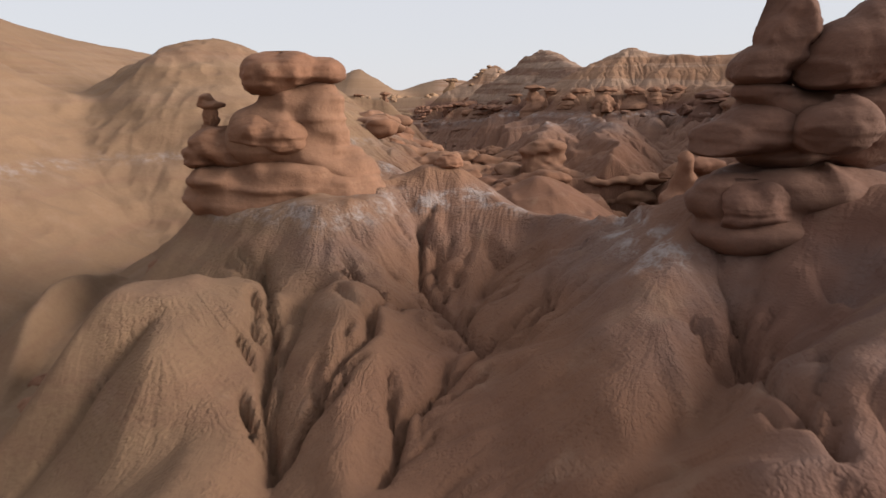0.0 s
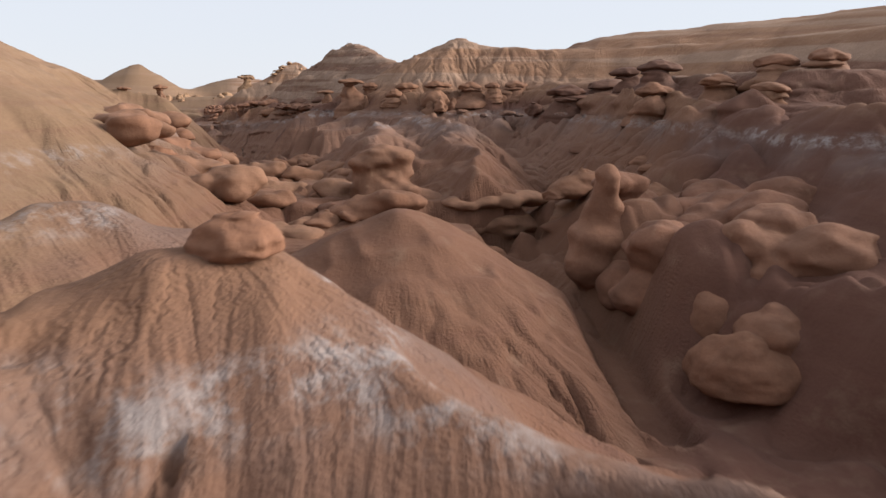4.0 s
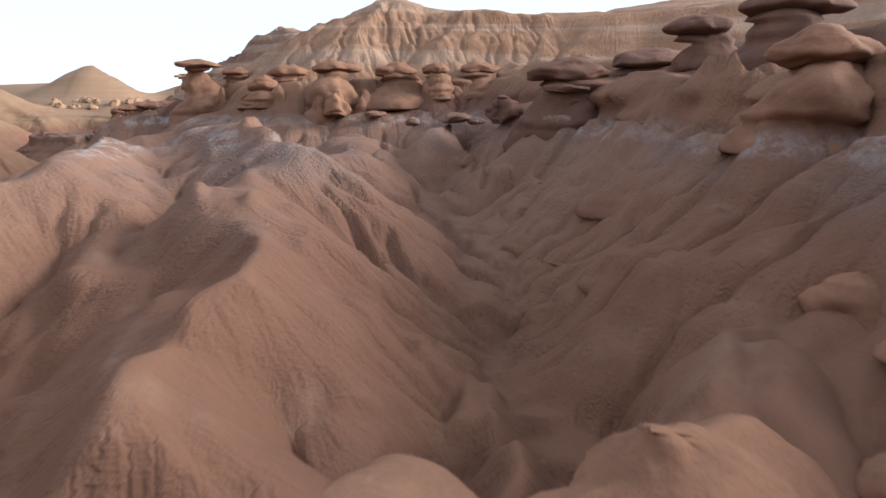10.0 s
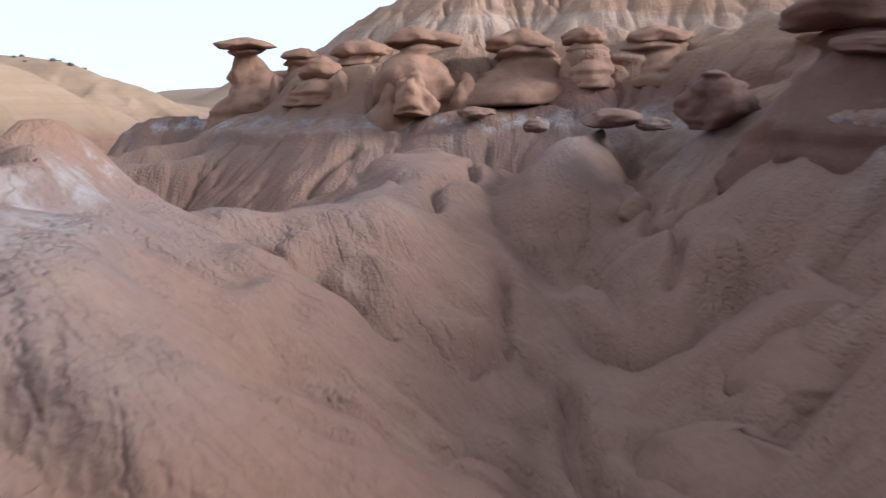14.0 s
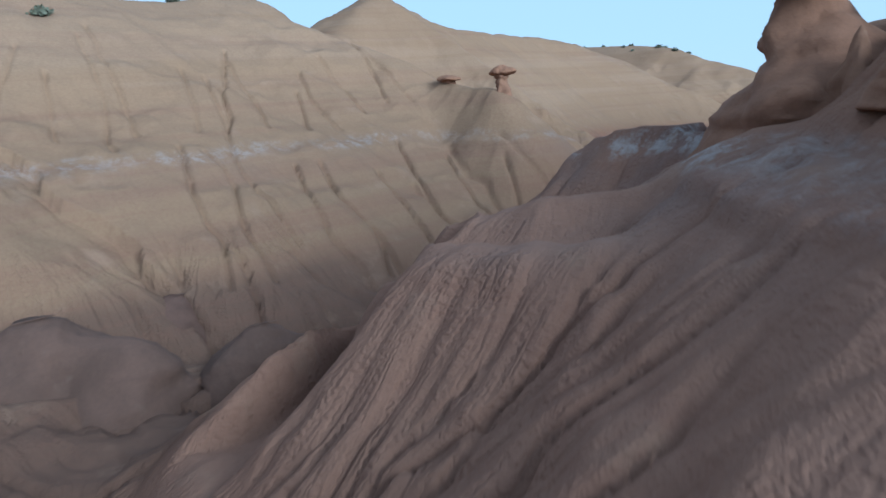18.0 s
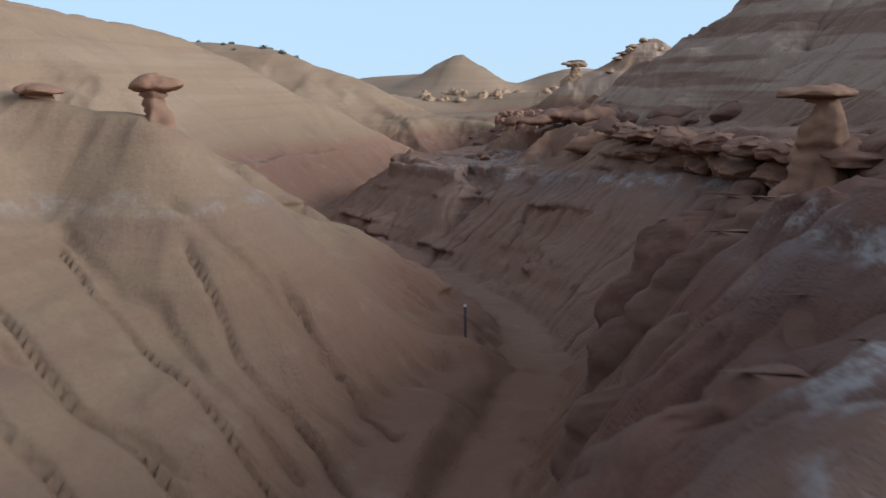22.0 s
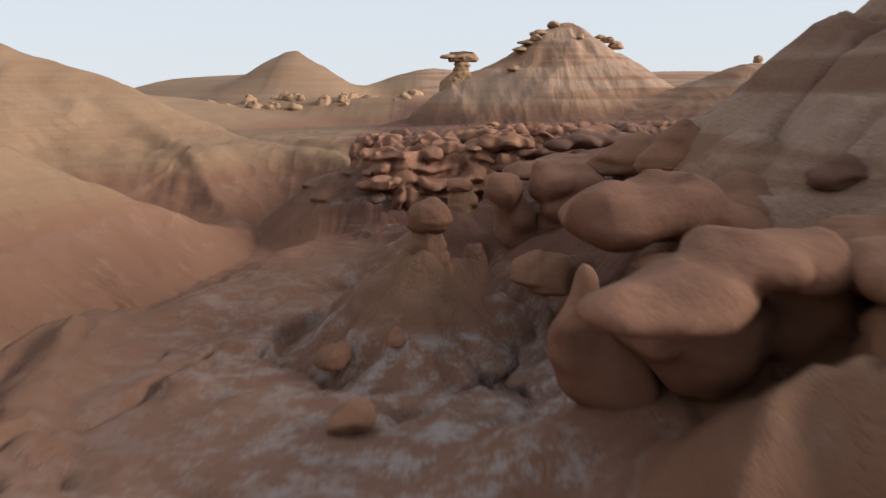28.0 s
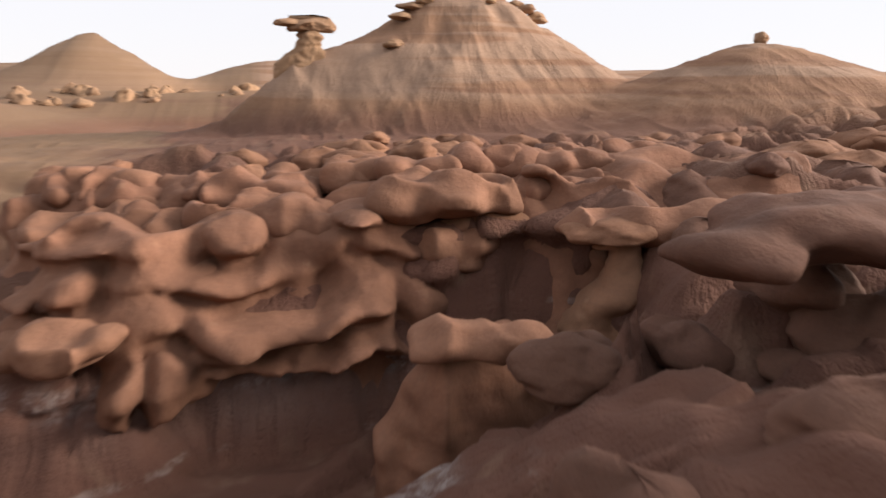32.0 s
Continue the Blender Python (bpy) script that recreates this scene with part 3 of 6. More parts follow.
SPUR_CRACKS = (
    ((-6.6, 85.8), (-4.1, 85.4), (-2.7, 85.1)),
    ((-8.4, 89.7), (-4.7, 88.5), (-1.7, 87.1)),
    ((-6, 90.6), (-2.5, 90.5), (-1.5, 90.6)),
    ((-3.6, 90.8), (-2, 90.7)),
    ((0.1, 115.7), (-1.1, 110.9), (-3.3, 110.3), (-3.8, 105.8)),
    ((1.1, 108.1), (0.4, 106.8)),
    ((-6.4, 125.5), (-7.9, 120.3)),
    ((-15.6, 125.5), (-15.4, 136.2)),
    ((1.4, 109.2), (0.4, 107)),
    ((2.7, 106.4), (1.6, 105)))


def branches(table, every, length, seed):
    """Side cracks that leave the traced ones and run back uphill, shrinking as they go."""
    rg = random.Random(seed)
    out = []
    for pts in table:
        for (x0, y0), (x1, y1) in zip(pts, pts[1:]):
            run = math.hypot(x1 - x0, y1 - y0)
            back = math.atan2(y0 - y1, x0 - x1)
            for k in range(round(run / every)):
                f, side, far = rg.random(), rg.choice((-1, 1)), length * rg.uniform(0.5, 1.3)
                a, b = x0 + f * (x1 - x0), y0 + f * (y1 - y0)
                turn = back + side * rg.uniform(0.5, 0.9)
                mid_x, mid_y = a + 0.5 * far * math.cos(turn), b + 0.5 * far * math.sin(turn)
                turn -= side * rg.uniform(0.2, 0.6)
                out.append(((a, b), (mid_x, mid_y), (mid_x + 0.5 * far * math.cos(turn), mid_y + 0.5 * far * math.sin(turn))))
    return out


CRACKS = ((START_CRACKS, 0.6, 0.07, 0.35), (branches(START_CRACKS, 0.55, 1.1, 5), 0.3, 0.055, 0.35), (RIDGE_CRACKS, 0.4, 0.11, 0.8), (WEST_CRACKS, 0.42, 0.055, 0.4), (HIGH_CRACKS, 0.3, 0.055, 0.4), (SPUR_CRACKS, 0.35, 0.1, 0.8))
wob_x, wob_y = 0.3 * fbm2(X, Y, 1.7, 2, 101), 0.3 * fbm2(X, Y, 1.7, 2, 103)
for table, depth, width, stray in CRACKS:
    for pts in table:
        xs, ys = [q[0] for q in pts], [q[1] for q in pts]
        i0, i1 = np.searchsorted(gx, (min(xs) - 1.5, max(xs) + 1.5))
        j0, j1 = np.searchsorted(gy, (min(ys) - 1.5, max(ys) + 1.5))
        w_ = (slice(i0, i1), slice(j0, j1))
        d, _ = along(X[w_] + stray * wob_x[w_], Y[w_] + stray * wob_y[w_], [(q[0], q[1], 0) for q in pts])
        H[w_] -= depth * (0.8 + 0.25 * noise2(X[w_] / 1.7, Y[w_] / 1.7, 107)) * (np.exp(-(d / width) ** 2) + 0.08 * np.exp(-(d / (3.0 * width)) ** 2))


# the fall line of the smoothed land, by which fine ribs run
fx_, fy_ = np.gradient(soften(H, 14), gx, gy)
fs_ = np.hypot(fx_, fy_) + 1e-6
FALL = np.stack((-fx_, -fy_, -fs_ ** 2), -1) / (fs_ * np.sqrt(1 + fs_ ** 2))[..., None] * np.clip(fs_ * 1.8 - 0.25, 0.02, 1)[..., None]
FALL[ax_:bx_, ay_:by_] *= (1 - 0.92 * calm)[..., None]

# hard beds jut out over softer ones: the sheet is pushed out sideways in thin bands of height
hang = soften(sub, 8)
hx, hy = np.gradient(hang, STEP)
hl = np.hypot(hx, hy) + 1e-6
steepness = np.clip((hl - 0.45) / 0.5, 0, 1)
out = np.zeros(sub.shape)
over = sub - white_level(bx_s, by_s) + 0.12 * fbm2(bx_s, by_s, 2.5, 2, 121)


def jut(where, base, thick, reach, size, seed):
    """One bed from base up, over the pale layer, broken up along its edge."""
    global out
    f = (over - base) / thick
    lip = np.clip(f * 6, 0, 1) * np.clip(1.25 - 0.6 * f, 0, 1) * (f > 0)
    out = np.maximum(out, where * steepness * reach * lip * np.clip(0.3 + 1.3 * fbm2(bx_s, by_s, size, 3, seed), 0, 1.3))


def stretch(x0, x1, y0, y1, soft=1.0):
    return np.clip((bx_s - x0) / soft, 0, 1) * np.clip((x1 - bx_s) / soft, 0, 1) * np.clip((by_s - y0) / soft, 0, 1) * np.clip((y1 - by_s) / soft, 0, 1)


shelf = np.clip((bx_s - np.interp(by_s, (30, 50, 60, 66, 75, 90), (22, 20, 19, 17, 9, 6))) / 1.0, 0, 1) * np.clip((95 - by_s) / 2, 0, 1)
jut(shelf, 0.05, 0.3, 0.3, 1.6, 131)
dark_band = shelf * np.clip((bx_s - 20.5) / 1.5, 0, 1)
for base, thick, reach, size in ((0.7, 0.4, 0.45, 2.2), (1.5, 0.5, 0.6, 2.6)):
    jut(dark_band, base, thick, reach, size, 133 + int(base * 9))
for base, thick, reach, size in ((-3.7, 0.3, 0.5, 2.6), (-3.1, 0.3, 0.4, 2.2), (-1.4, 0.3, 0.35, 2.4), (-0.1, 0.22, 0.4, 2.4)):
    jut(stretch(-13, 5, 97, 140, 2.0), base, thick, reach, size, 150 + int(base * 3))
for base, thick, reach, size in ((0.35, 0.45, 0.55, 2.0), (0.95, 0.5, 0.75, 2.4), (1.55, 0.6, 0.7, 2.2)):
    jut(stretch(3.6, 14, 94, 113), base, thick, reach, size, 141 + int(base * 9))
for base, thick, reach, size in ((-0.1, 0.35, 0.4, 1.6), (0.55, 0.5, 0.7, 1.5), (1.3, 0.5, 0.7, 1.4), (2.0, 0.6, 0.6, 1.5)):
    jut(stretch(-12, 28, 149, 164), base, thick, reach, size, 161 + int(base * 9))
for base, thick, reach, size in ((-4.3, 0.4, 0.6, 2.4), (-3.25, 0.4, 0.5, 1.8)):
    jut(stretch(2, 14.5, 42, 47), base, thick, reach, size, 190 + int(base * 3))
out = soften(out, 1)
WX, WY = X.copy(), Y.copy()
WX[ix0:ix0 + nx, iy0:iy0 + ny] -= out * hx / hl
WY[ix0:ix0 + nx, iy0:iy0 + ny] -= out * hy / hl


def ground_at(x, y):
    i = int(np.clip(np.searchsorted(gx, x) - 1, 0, len(gx) - 2))
    j = int(np.clip(np.searchsorted(gy, y) - 1, 0, len(gy) - 2))
    u, v = (x - gx[i]) / (gx[i + 1] - gx[i]), (y - gy[j]) / (gy[j + 1] - gy[j])
    return float(H[i, j] * (1 - u) * (1 - v) + H[i + 1, j] * u * (1 - v) + H[i, j + 1] * (1 - u) * v + H[i + 1, j + 1] * u * v)


# ---------- materials ----------
def material(name):
    m = bpy.data.materials.new(name)
    m.use_nodes = True
    nodes, links = m.node_tree.nodes, m.node_tree.links
    return m, nodes, links, nodes["Principled BSDF"]


class Nodes:
    """Short words for building node trees."""

    def __init__(self, m):
        self.n, self.l = m.node_tree.nodes, m.node_tree.links
        self.pos = self.n.new("ShaderNodeNewGeometry").outputs["Position"]

    def put(self, socket, value):
        if isinstance(value, (int, float, tuple)):
            socket.default_value = value
        else:
            self.l.new(value, socket)

    def math(self, op, a, b=0.0, clamp=False):
        node = self.n.new("ShaderNodeMath")
        node.operation, node.use_clamp = op, clamp
        self.put(node.inputs[0], a), self.put(node.inputs[1], b)
        return node.outputs[0]

    def noise(self, scale, detail=4.0, rough=0.55, vec=None, distortion=0.0):
        node = self.n.new("ShaderNodeTexNoise")
        self.put(node.inputs["Scale"], scale), self.put(node.inputs["Detail"], detail)
        self.put(node.inputs["Roughness"], rough), self.put(node.inputs["Distortion"], distortion)
        self.l.new(vec or self.pos, node.inputs["Vector"])
        return node.outputs["Fac"]

    def scaled(self, sx, sy, sz, vec=None):
        node = self.n.new("ShaderNodeVectorMath")
        node.operation = "MULTIPLY"
        self.l.new(vec or self.pos, node.inputs[0])
        node.inputs[1].default_value = (sx, sy, sz)
        return node.outputs[0]

    def ramp(self, fac, *stops):
        node = self.n.new("ShaderNodeValToRGB")
        while len(node.color_ramp.elements) < len(stops):
            node.color_ramp.elements.new(0.5)
        for e, (p, c) in zip(node.color_ramp.elements, stops):
            e.position, e.color = p, (*c, 1) if len(c) == 3 else c
        self.put(node.inputs[0], fac)
        return node.outputs[0]

    def mix(self, fac, a, b, mode="MIX"):
        node = self.n.new("ShaderNodeMix")
        node.data_type, node.blend_type = "RGBA", mode
        self.put(node.inputs["Factor"], fac)
        self.put(node.inputs["A"], a if not isinstance(a, tuple) else (*a, 1))
        self.put(node.inputs["B"], b if not isinstance(b, tuple) else (*b, 1))
        return node.outputs["Result"]

    def span(self, v, a, b, c=0.0, d=1.0):
        node = self.n.new("ShaderNodeMapRange")
        node.interpolation_type = "SMOOTHSTEP"
        for i, w in enumerate((v, a, b, c, d)):
            self.put(node.inputs[i], w)
        return node.outputs[0]

    def bump(self, height, strength, distance, normal=None):
        node = self.n.new("ShaderNodeBump")
        self.put(node.inputs["Height"], height), self.put(node.inputs["Strength"], strength), self.put(node.inputs["Distance"], distance)
        if normal:
            self.l.new(normal, node.inputs["Normal"])
        return node.outputs[0]


def level_over_white(w):
    """Height over the dipping pale layer, uneven by half a metre."""
    xyz = w.n.new("ShaderNodeSeparateXYZ")
    w.l.new(w.pos, xyz.inputs[0])
    north = w.math("MULTIPLY", w.math("SUBTRACT", w.math("MINIMUM", xyz.outputs["Y"], 114.0), 88.0), 0.0923)
    north = w.math("MAXIMUM", north, 0.0)
    later = w.math("MULTIPLY", w.math("MAXIMUM", w.math("SUBTRACT", w.math("MINIMUM", xyz.outputs["Y"], 155.0), 114.0), 0.0), 0.0366)
    z = w.math("ADD", w.math("ADD", xyz.outputs["Z"], north), later)
    z = w.math("SUBTRACT", z, w.math("MULTIPLY", xyz.outputs["X"], 0.015))
    return w.math("SUBTRACT", z, 7.2), xyz


def downhill_ribs(w, scale, step, count):
    """Fine ribs that run down the slope: noise averaged along the fall line."""
    def vec(op, a, c):
        node = w.n.new("ShaderNodeVectorMath")
        node.operation = op
        for socket, value in zip(node.inputs, (a, c)):
            w.put(socket, value)
        return node.outputs[0]
    node = w.n.new("ShaderNodeAttribute")
    node.attribute_name = "fall"
    fall = vec("NORMALIZE", node.outputs["Vector"], (0.0, 0.0, 0.0))
    total = None
    for k in range(-count, count + 1):
        n = w.noise(scale, 2.0, 0.5, vec("ADD", w.pos, vec("MULTIPLY", fall, (k * step, k * step, k * step))))
        total = n if total is None else w.math("ADD", total, n)
    length = w.n.new("ShaderNodeVectorMath")
    length.operation = "LENGTH"
    w.l.new(node.outputs["Vector"], length.inputs[0])
    ribs = w.math("MULTIPLY", w.math("SUBTRACT", total, (2 * count + 1) * 0.5), 1.6 / (2 * count + 1) ** 0.5)
    return w.span(length.outputs["Value"], 0.05, 0.5, 0.1, 1.0), ribs


def earth_material():
    m, n, l, b = material("badland_clay")
    w = Nodes(m)
    lev, xyz = level_over_white(w)
    wob = w.math("MULTIPLY", w.math("SUBTRACT", w.noise(0.35, 3), 0.5), 0.7)
    lv = w.math("ADD", lev, wob)
    broad = w.noise(0.09, 4)
    # low beds darker, high beds paler, partly to put the dim valley floor in
    low = w.mix(w.span(broad, 0.35, 0.65), (0.166, 0.083, 0.051), (0.2, 0.103, 0.062))
    high = w.mix(w.span(broad, 0.35, 0.65), (0.264, 0.146, 0.0843), (0.308, 0.179, 0.107))
    later = w.span(xyz.outputs["Y"], 108.0, 122.0)
    col = w.mix(w.span(w.math("SUBTRACT", lv, w.math("MULTIPLY", later, 1.8)), -0.6, 2.6), low, high)
    # brown mauve clay on the flank of the long butte
    flank = w.math("MULTIPLY", w.span(xyz.outputs["X"], 2.0, 7.0), w.math("MULTIPLY", w.span(xyz.outputs["Y"], 90.0, 98.0), w.span(xyz.outputs["Y"], 172.0, 160.0)))
    col = w.mix(w.math("MULTIPLY", flank, 0.7), col, (0.175, 0.108, 0.078))
    # the west side is sandier and paler
    west = w.span(w.math("ADD", xyz.outputs["X"], w.math("MULTIPLY", wob, 3.0)), 0.5, -6.0)
    side = west
    west = w.math("MULTIPLY", west, w.math("SUBTRACT", 1.0, w.math("MULTIPLY", w.span(xyz.outputs["Y"], 110.0, 122.0), w.span(lev, 1.8, 0.2))))
    west = w.math("MULTIPLY", west, w.math("SUBTRACT", 1.0, w.math("MULTIPLY", w.span(xyz.outputs["Y"], 94.0, 99.0), w.span(lev, -1.6, -3.2))))
    col = w.mix(w.math("MULTIPLY", west, 0.75), col, (0.232, 0.154, 0.09))
    # rosier clay below the pale layer, lightened to brighten two dim valley stretches
    north_y = xyz.outputs["Y"]
    rosy = w.math("ADD", w.math("MULTIPLY", w.math("MULTIPLY", w.span(north_y, 50.0, 58.0), w.span(north_y, 83.0, 77.0)), w.math("MAXIMUM", w.span(xyz.outputs["X"], 1.0, 4.0), w.span(north_y, 66.0, 60.0))), w.math("MULTIPLY", w.math("MULTIPLY", w.span(north_y, 90.0, 98.0), w.span(north_y, 128.0, 118.0)), w.span(w.math("ADD", xyz.outputs["X"], w.math("MULTIPLY", w.math("SUBTRACT", north_y, 100.0), 0.6)), -1.5, 2.0)))
    col = w.mix(w.math("MULTIPLY", rosy, w.math("MULTIPLY", w.span(lv, 1.2, -0.6), 0.75)), col, (0.242, 0.138, 0.094))
    # darker maroon clay east of a crooked line, deepened for the shade there
    line = w.ramp(w.math("DIVIDE", xyz.outputs["Y"], 160.0), (0.0, (0.33,) * 3), (0.13, (0.34,) * 3), (0.19, (0.52,) * 3), (0.29, (0.82,) * 3), (0.42, (0.86,) * 3), (0.48, (0.55,) * 3), (0.51, (0.31,) * 3), (0.565, (0.31,) * 3), (0.62, (0.52,) * 3), (0.70, (0.52,) * 3), (0.80, (0.22,) * 3), (0.92, (0.06,) * 3))
    east = w.math("ADD", w.math("SUBTRACT", xyz.outputs["X"], w.math("SUBTRACT", w.math("MULTIPLY", line, 40.0), 10.0)), w.math("MULTIPLY", w.math("SUBTRACT", w.noise(0.22, 4), 0.5), 7.0))
    maroon = w.math("MULTIPLY", w.span(east, -1.0, 2.5), w.span(w.math("SUBTRACT", lv, w.math("ADD", w.math("MULTIPLY", w.span(north_y, 120.0, 136.0), 2.2), w.math("MULTIPLY", w.math("MULTIPLY", w.span(north_y, 38.0, 44.0), w.span(north_y, 68.0, 62.0)), 2.4))), 2.4, 0.3))
    col = w.mix(w.math("MULTIPLY", maroon, 0.8), col, (0.108, 0.051, 0.038))
    # darker brown towards the floor of the wash
    wash_floor = w.math("MULTIPLY", w.math("MULTIPLY", w.span(w.math("ADD", xyz.outputs["Z"], wob), 4.3, 3.3), w.span(xyz.outputs["X"], 3.5, 1.0)), w.math("MULTIPLY", w.span(north_y, 60.0, 65.0), w.span(north_y, 86.0, 78.0)))
    col = w.mix(w.math("MULTIPLY", wash_floor, 0.85), col, (0.098, 0.06, 0.043))
    # thin beds
    beds = w.noise(1.0, 5, 0.6, w.scaled(0.03, 0.03, 2.6))
    col = w.mix(w.span(beds, 0.45, 0.7, 0.0, 0.35), col, (0.174, 0.0869, 0.0596))
    # grey clay under the pale layer
    grey = w.math("MULTIPLY", w.span(lv, -1.5, -0.4), w.span(lv, 0.5, -0.1))
    col = w.mix(w.math("MULTIPLY", w.math("MULTIPLY", grey, w.math("SUBTRACT", 1.0, w.math("MULTIPLY", side, 0.8))), w.span(w.noise(0.5, 4), 0.35, 0.65, 0.1, 0.6)), col, (0.174, 0.13, 0.114))
    # pale crust, patchy
    crust = w.math("MULTIPLY", w.span(lv, -0.40, -0.10), w.span(w.math("SUBTRACT", lv, w.math("MULTIPLY", w.math("MULTIPLY", w.span(xyz.outputs["Y"], 112.0, 118.0), w.span(xyz.outputs["Y"], 138.0, 130.0)), 0.45)), 0.34, 0.08))
    crust = w.math("MULTIPLY", crust, w.math("SUBTRACT", 1.0, w.math("MULTIPLY", side, 0.45)))
    crust = w.math("MULTIPLY", crust, w.span(w.noise(0.16, 3), 0.40, 0.56, 0.45, 1.0))
    crust = w.math("MULTIPLY", crust, w.math("SUBTRACT", 1.0, w.math("MULTIPLY", w.span(xyz.outputs["X"], -5.0, -9.0), w.span(xyz.outputs["Y"], 94.0, 100.0, 0.0, 0.85))))
    crust = w.math("MULTIPLY", crust, w.math("SUBTRACT", 1.0, w.math("MULTIPLY", w.span(xyz.outputs["X"], 4.0, 5.0), w.span(north_y, 15.5, 13.5))))
    patch = w.span(w.noise(1.7, 8, 0.75), 0.45, 0.62)
    col = w.mix(w.math("MULTIPLY", w.math("MULTIPLY", crust, patch), 0.85), col, (0.349, 0.308, 0.284))
    # thin pale seams under it, in the north
    for at, wide in ((-1.25, 0.09), (-2.1, 0.12), (0.95, 0.10)):
        off = w.math("ABSOLUTE", w.math("SUBTRACT", w.math("ADD", lev, w.math("MULTIPLY", wob, 0.45)), at))
        seam = w.math("MULTIPLY", w.span(off, wide, wide * 0.3), w.span(w.noise(0.45, 4), 0.42, 0.58))
        seam = w.math("MULTIPLY", w.math("MULTIPLY", seam, w.span(xyz.outputs["Y"], 99.0, 105.0)), w.span(xyz.outputs["X"], -8.0, -4.0))
        col = w.mix(w.math("MULTIPLY", w.math("MULTIPLY", seam, patch), 0.6), col, (0.33, 0.27, 0.235))
    # higher pale beds on the buttes
    up = w.math("MULTIPLY", w.span(w.math("SUBTRACT", lev, w.math("MULTIPLY", w.span(xyz.outputs["Y"], 120.0, 155.0), 2.0)), 2.0, 3.2), w.span(w.noise(1.0, 3, 0.5, w.scaled(0.03, 0.03, 0.95)), 0.47, 0.55))
    col = w.mix(w.math("MULTIPLY", up, w.math("SUBTRACT", 0.52, w.math("MULTIPLY", west, 0.42))), col, (0.40, 0.29, 0.21))
    # grit and stains
    col = w.mix(w.span(w.noise(9.0, 5, 0.65), 0.3, 0.75, 0.0, 0.35), col, (0.142, 0.0758, 0.0511))
    col = w.mix(w.span(w.noise(0.8, 5, 0.6), 0.55, 0.75, 0.0, 0.4), col, (0.274, 0.179, 0.12))
    col = w.mix(1.0, col, (0.86, 0.86, 0.88), "MULTIPLY")
    l.new(col, b.inputs["Base Color"])
    b.inputs["Roughness"].default_value = 0.95
    b.inputs["Specular IOR Level"].default_value = 0.15
    steep, ribs = downhill_ribs(w, 4.4, 0.14, 5)
    steep, thin = downhill_ribs(w, 12.0, 0.06, 3)
    groove = w.span(w.math("ABSOLUTE", ribs), 0.0, 0.16)
    h = w.math("ADD", w.math("ADD", w.math("MULTIPLY", ribs, 0.7), w.math("MULTIPLY", groove, w.span(w.noise(0.5, 3), 0.4, 0.65, 0.1, 0.5))), w.math("MULTIPLY", thin, 0.45))
    h = w.math("MULTIPLY", h, steep)
    nrm = w.bump(w.noise(30.0, 5, 0.65), 0.35, 0.03)
    nrm = w.bump(w.noise(2.4, 6, 0.62), 0.35, 0.12, nrm)
    nrm = w.bump(w.math("ABSOLUTE", w.math("SUBTRACT", w.noise(3.6, 5, 0.6), 0.5)), 0.25, 0.10, nrm)
    nrm = w.bump(h, 0.55, 0.085, nrm)
    l.new(nrm, b.inputs["Normal"])
    return m


def rock_material(name, tint):
    m, n, l, b = material(name)
    w = Nodes(m)
    rnd = n.new("ShaderNodeObjectInfo").outputs["Random"]
    a = w.noise(0.9, 5, 0.6)
    dark, pale = tuple(c * 0.8 for c in tint), tuple(min(1, c * 1.18) for c in tint)
    col = w.mix(w.span(a, 0.35, 0.65), dark, pale)
    col = w.mix(w.math("MULTIPLY", rnd, 0.35), col, (tint[0] * 1.32, tint[1] * 1.45, tint[2] * 1.4))
    beds = w.noise(1.0, 5, 0.6, w.scaled(0.15, 0.15, 4.5))
    col = w.mix(w.span(beds, 0.5, 0.72, 0.0, 0.35), col, (tint[0] * 0.8, tint[1] * 0.8, tint[2] * 0.85))
    col = w.mix(w.span(w.noise(14.0, 5, 0.65), 0.35, 0.75, 0.0, 0.3), col, (tint[0] * 0.66, tint[1] * 0.7, tint[2] * 0.8))
    col = w.mix(w.span(w.noise(2.3, 6, 0.6), 0.6, 0.75, 0.0, 0.35), col, (tint[0] * 1.55, tint[1] * 1.9, tint[2] * 2.0))
    l.new(col, b.inputs["Base Color"])
    b.inputs["Roughness"].default_value = 0.9
    b.inputs["Specular IOR Level"].default_value = 0.2
    nrm = w.bump(w.noise(22.0, 5, 0.65), 0.3, 0.03)
    nrm = w.bump(w.noise(3.0, 5, 0.55), 0.5, 0.10, nrm)
    l.new(nrm, b.inputs["Normal"])
    return m


EARTH = earth_material()
CAP = rock_material("cap_sandstone", (0.19, 0.094, 0.056))
DARK = rock_material("dark_siltstone", (0.088, 0.05, 0.037))
# darker copy of the cap sandstone; carries the shade on rocks turned from the sun
UMBER_SHADE = rock_material("shaded_umber_sandstone", (0.12, 0.061, 0.042))
SAND = rock_material("sandy_sandstone", (0.26, 0.155, 0.092))
BANK_ROCK = rock_material("bank_sandstone", (0.19, 0.093, 0.058))
LEDGE_ROCK = rock_material("ledge_sandstone", (0.165, 0.083, 0.054))
STEM = rock_material("stem_siltstone", (0.2, 0.104, 0.064))


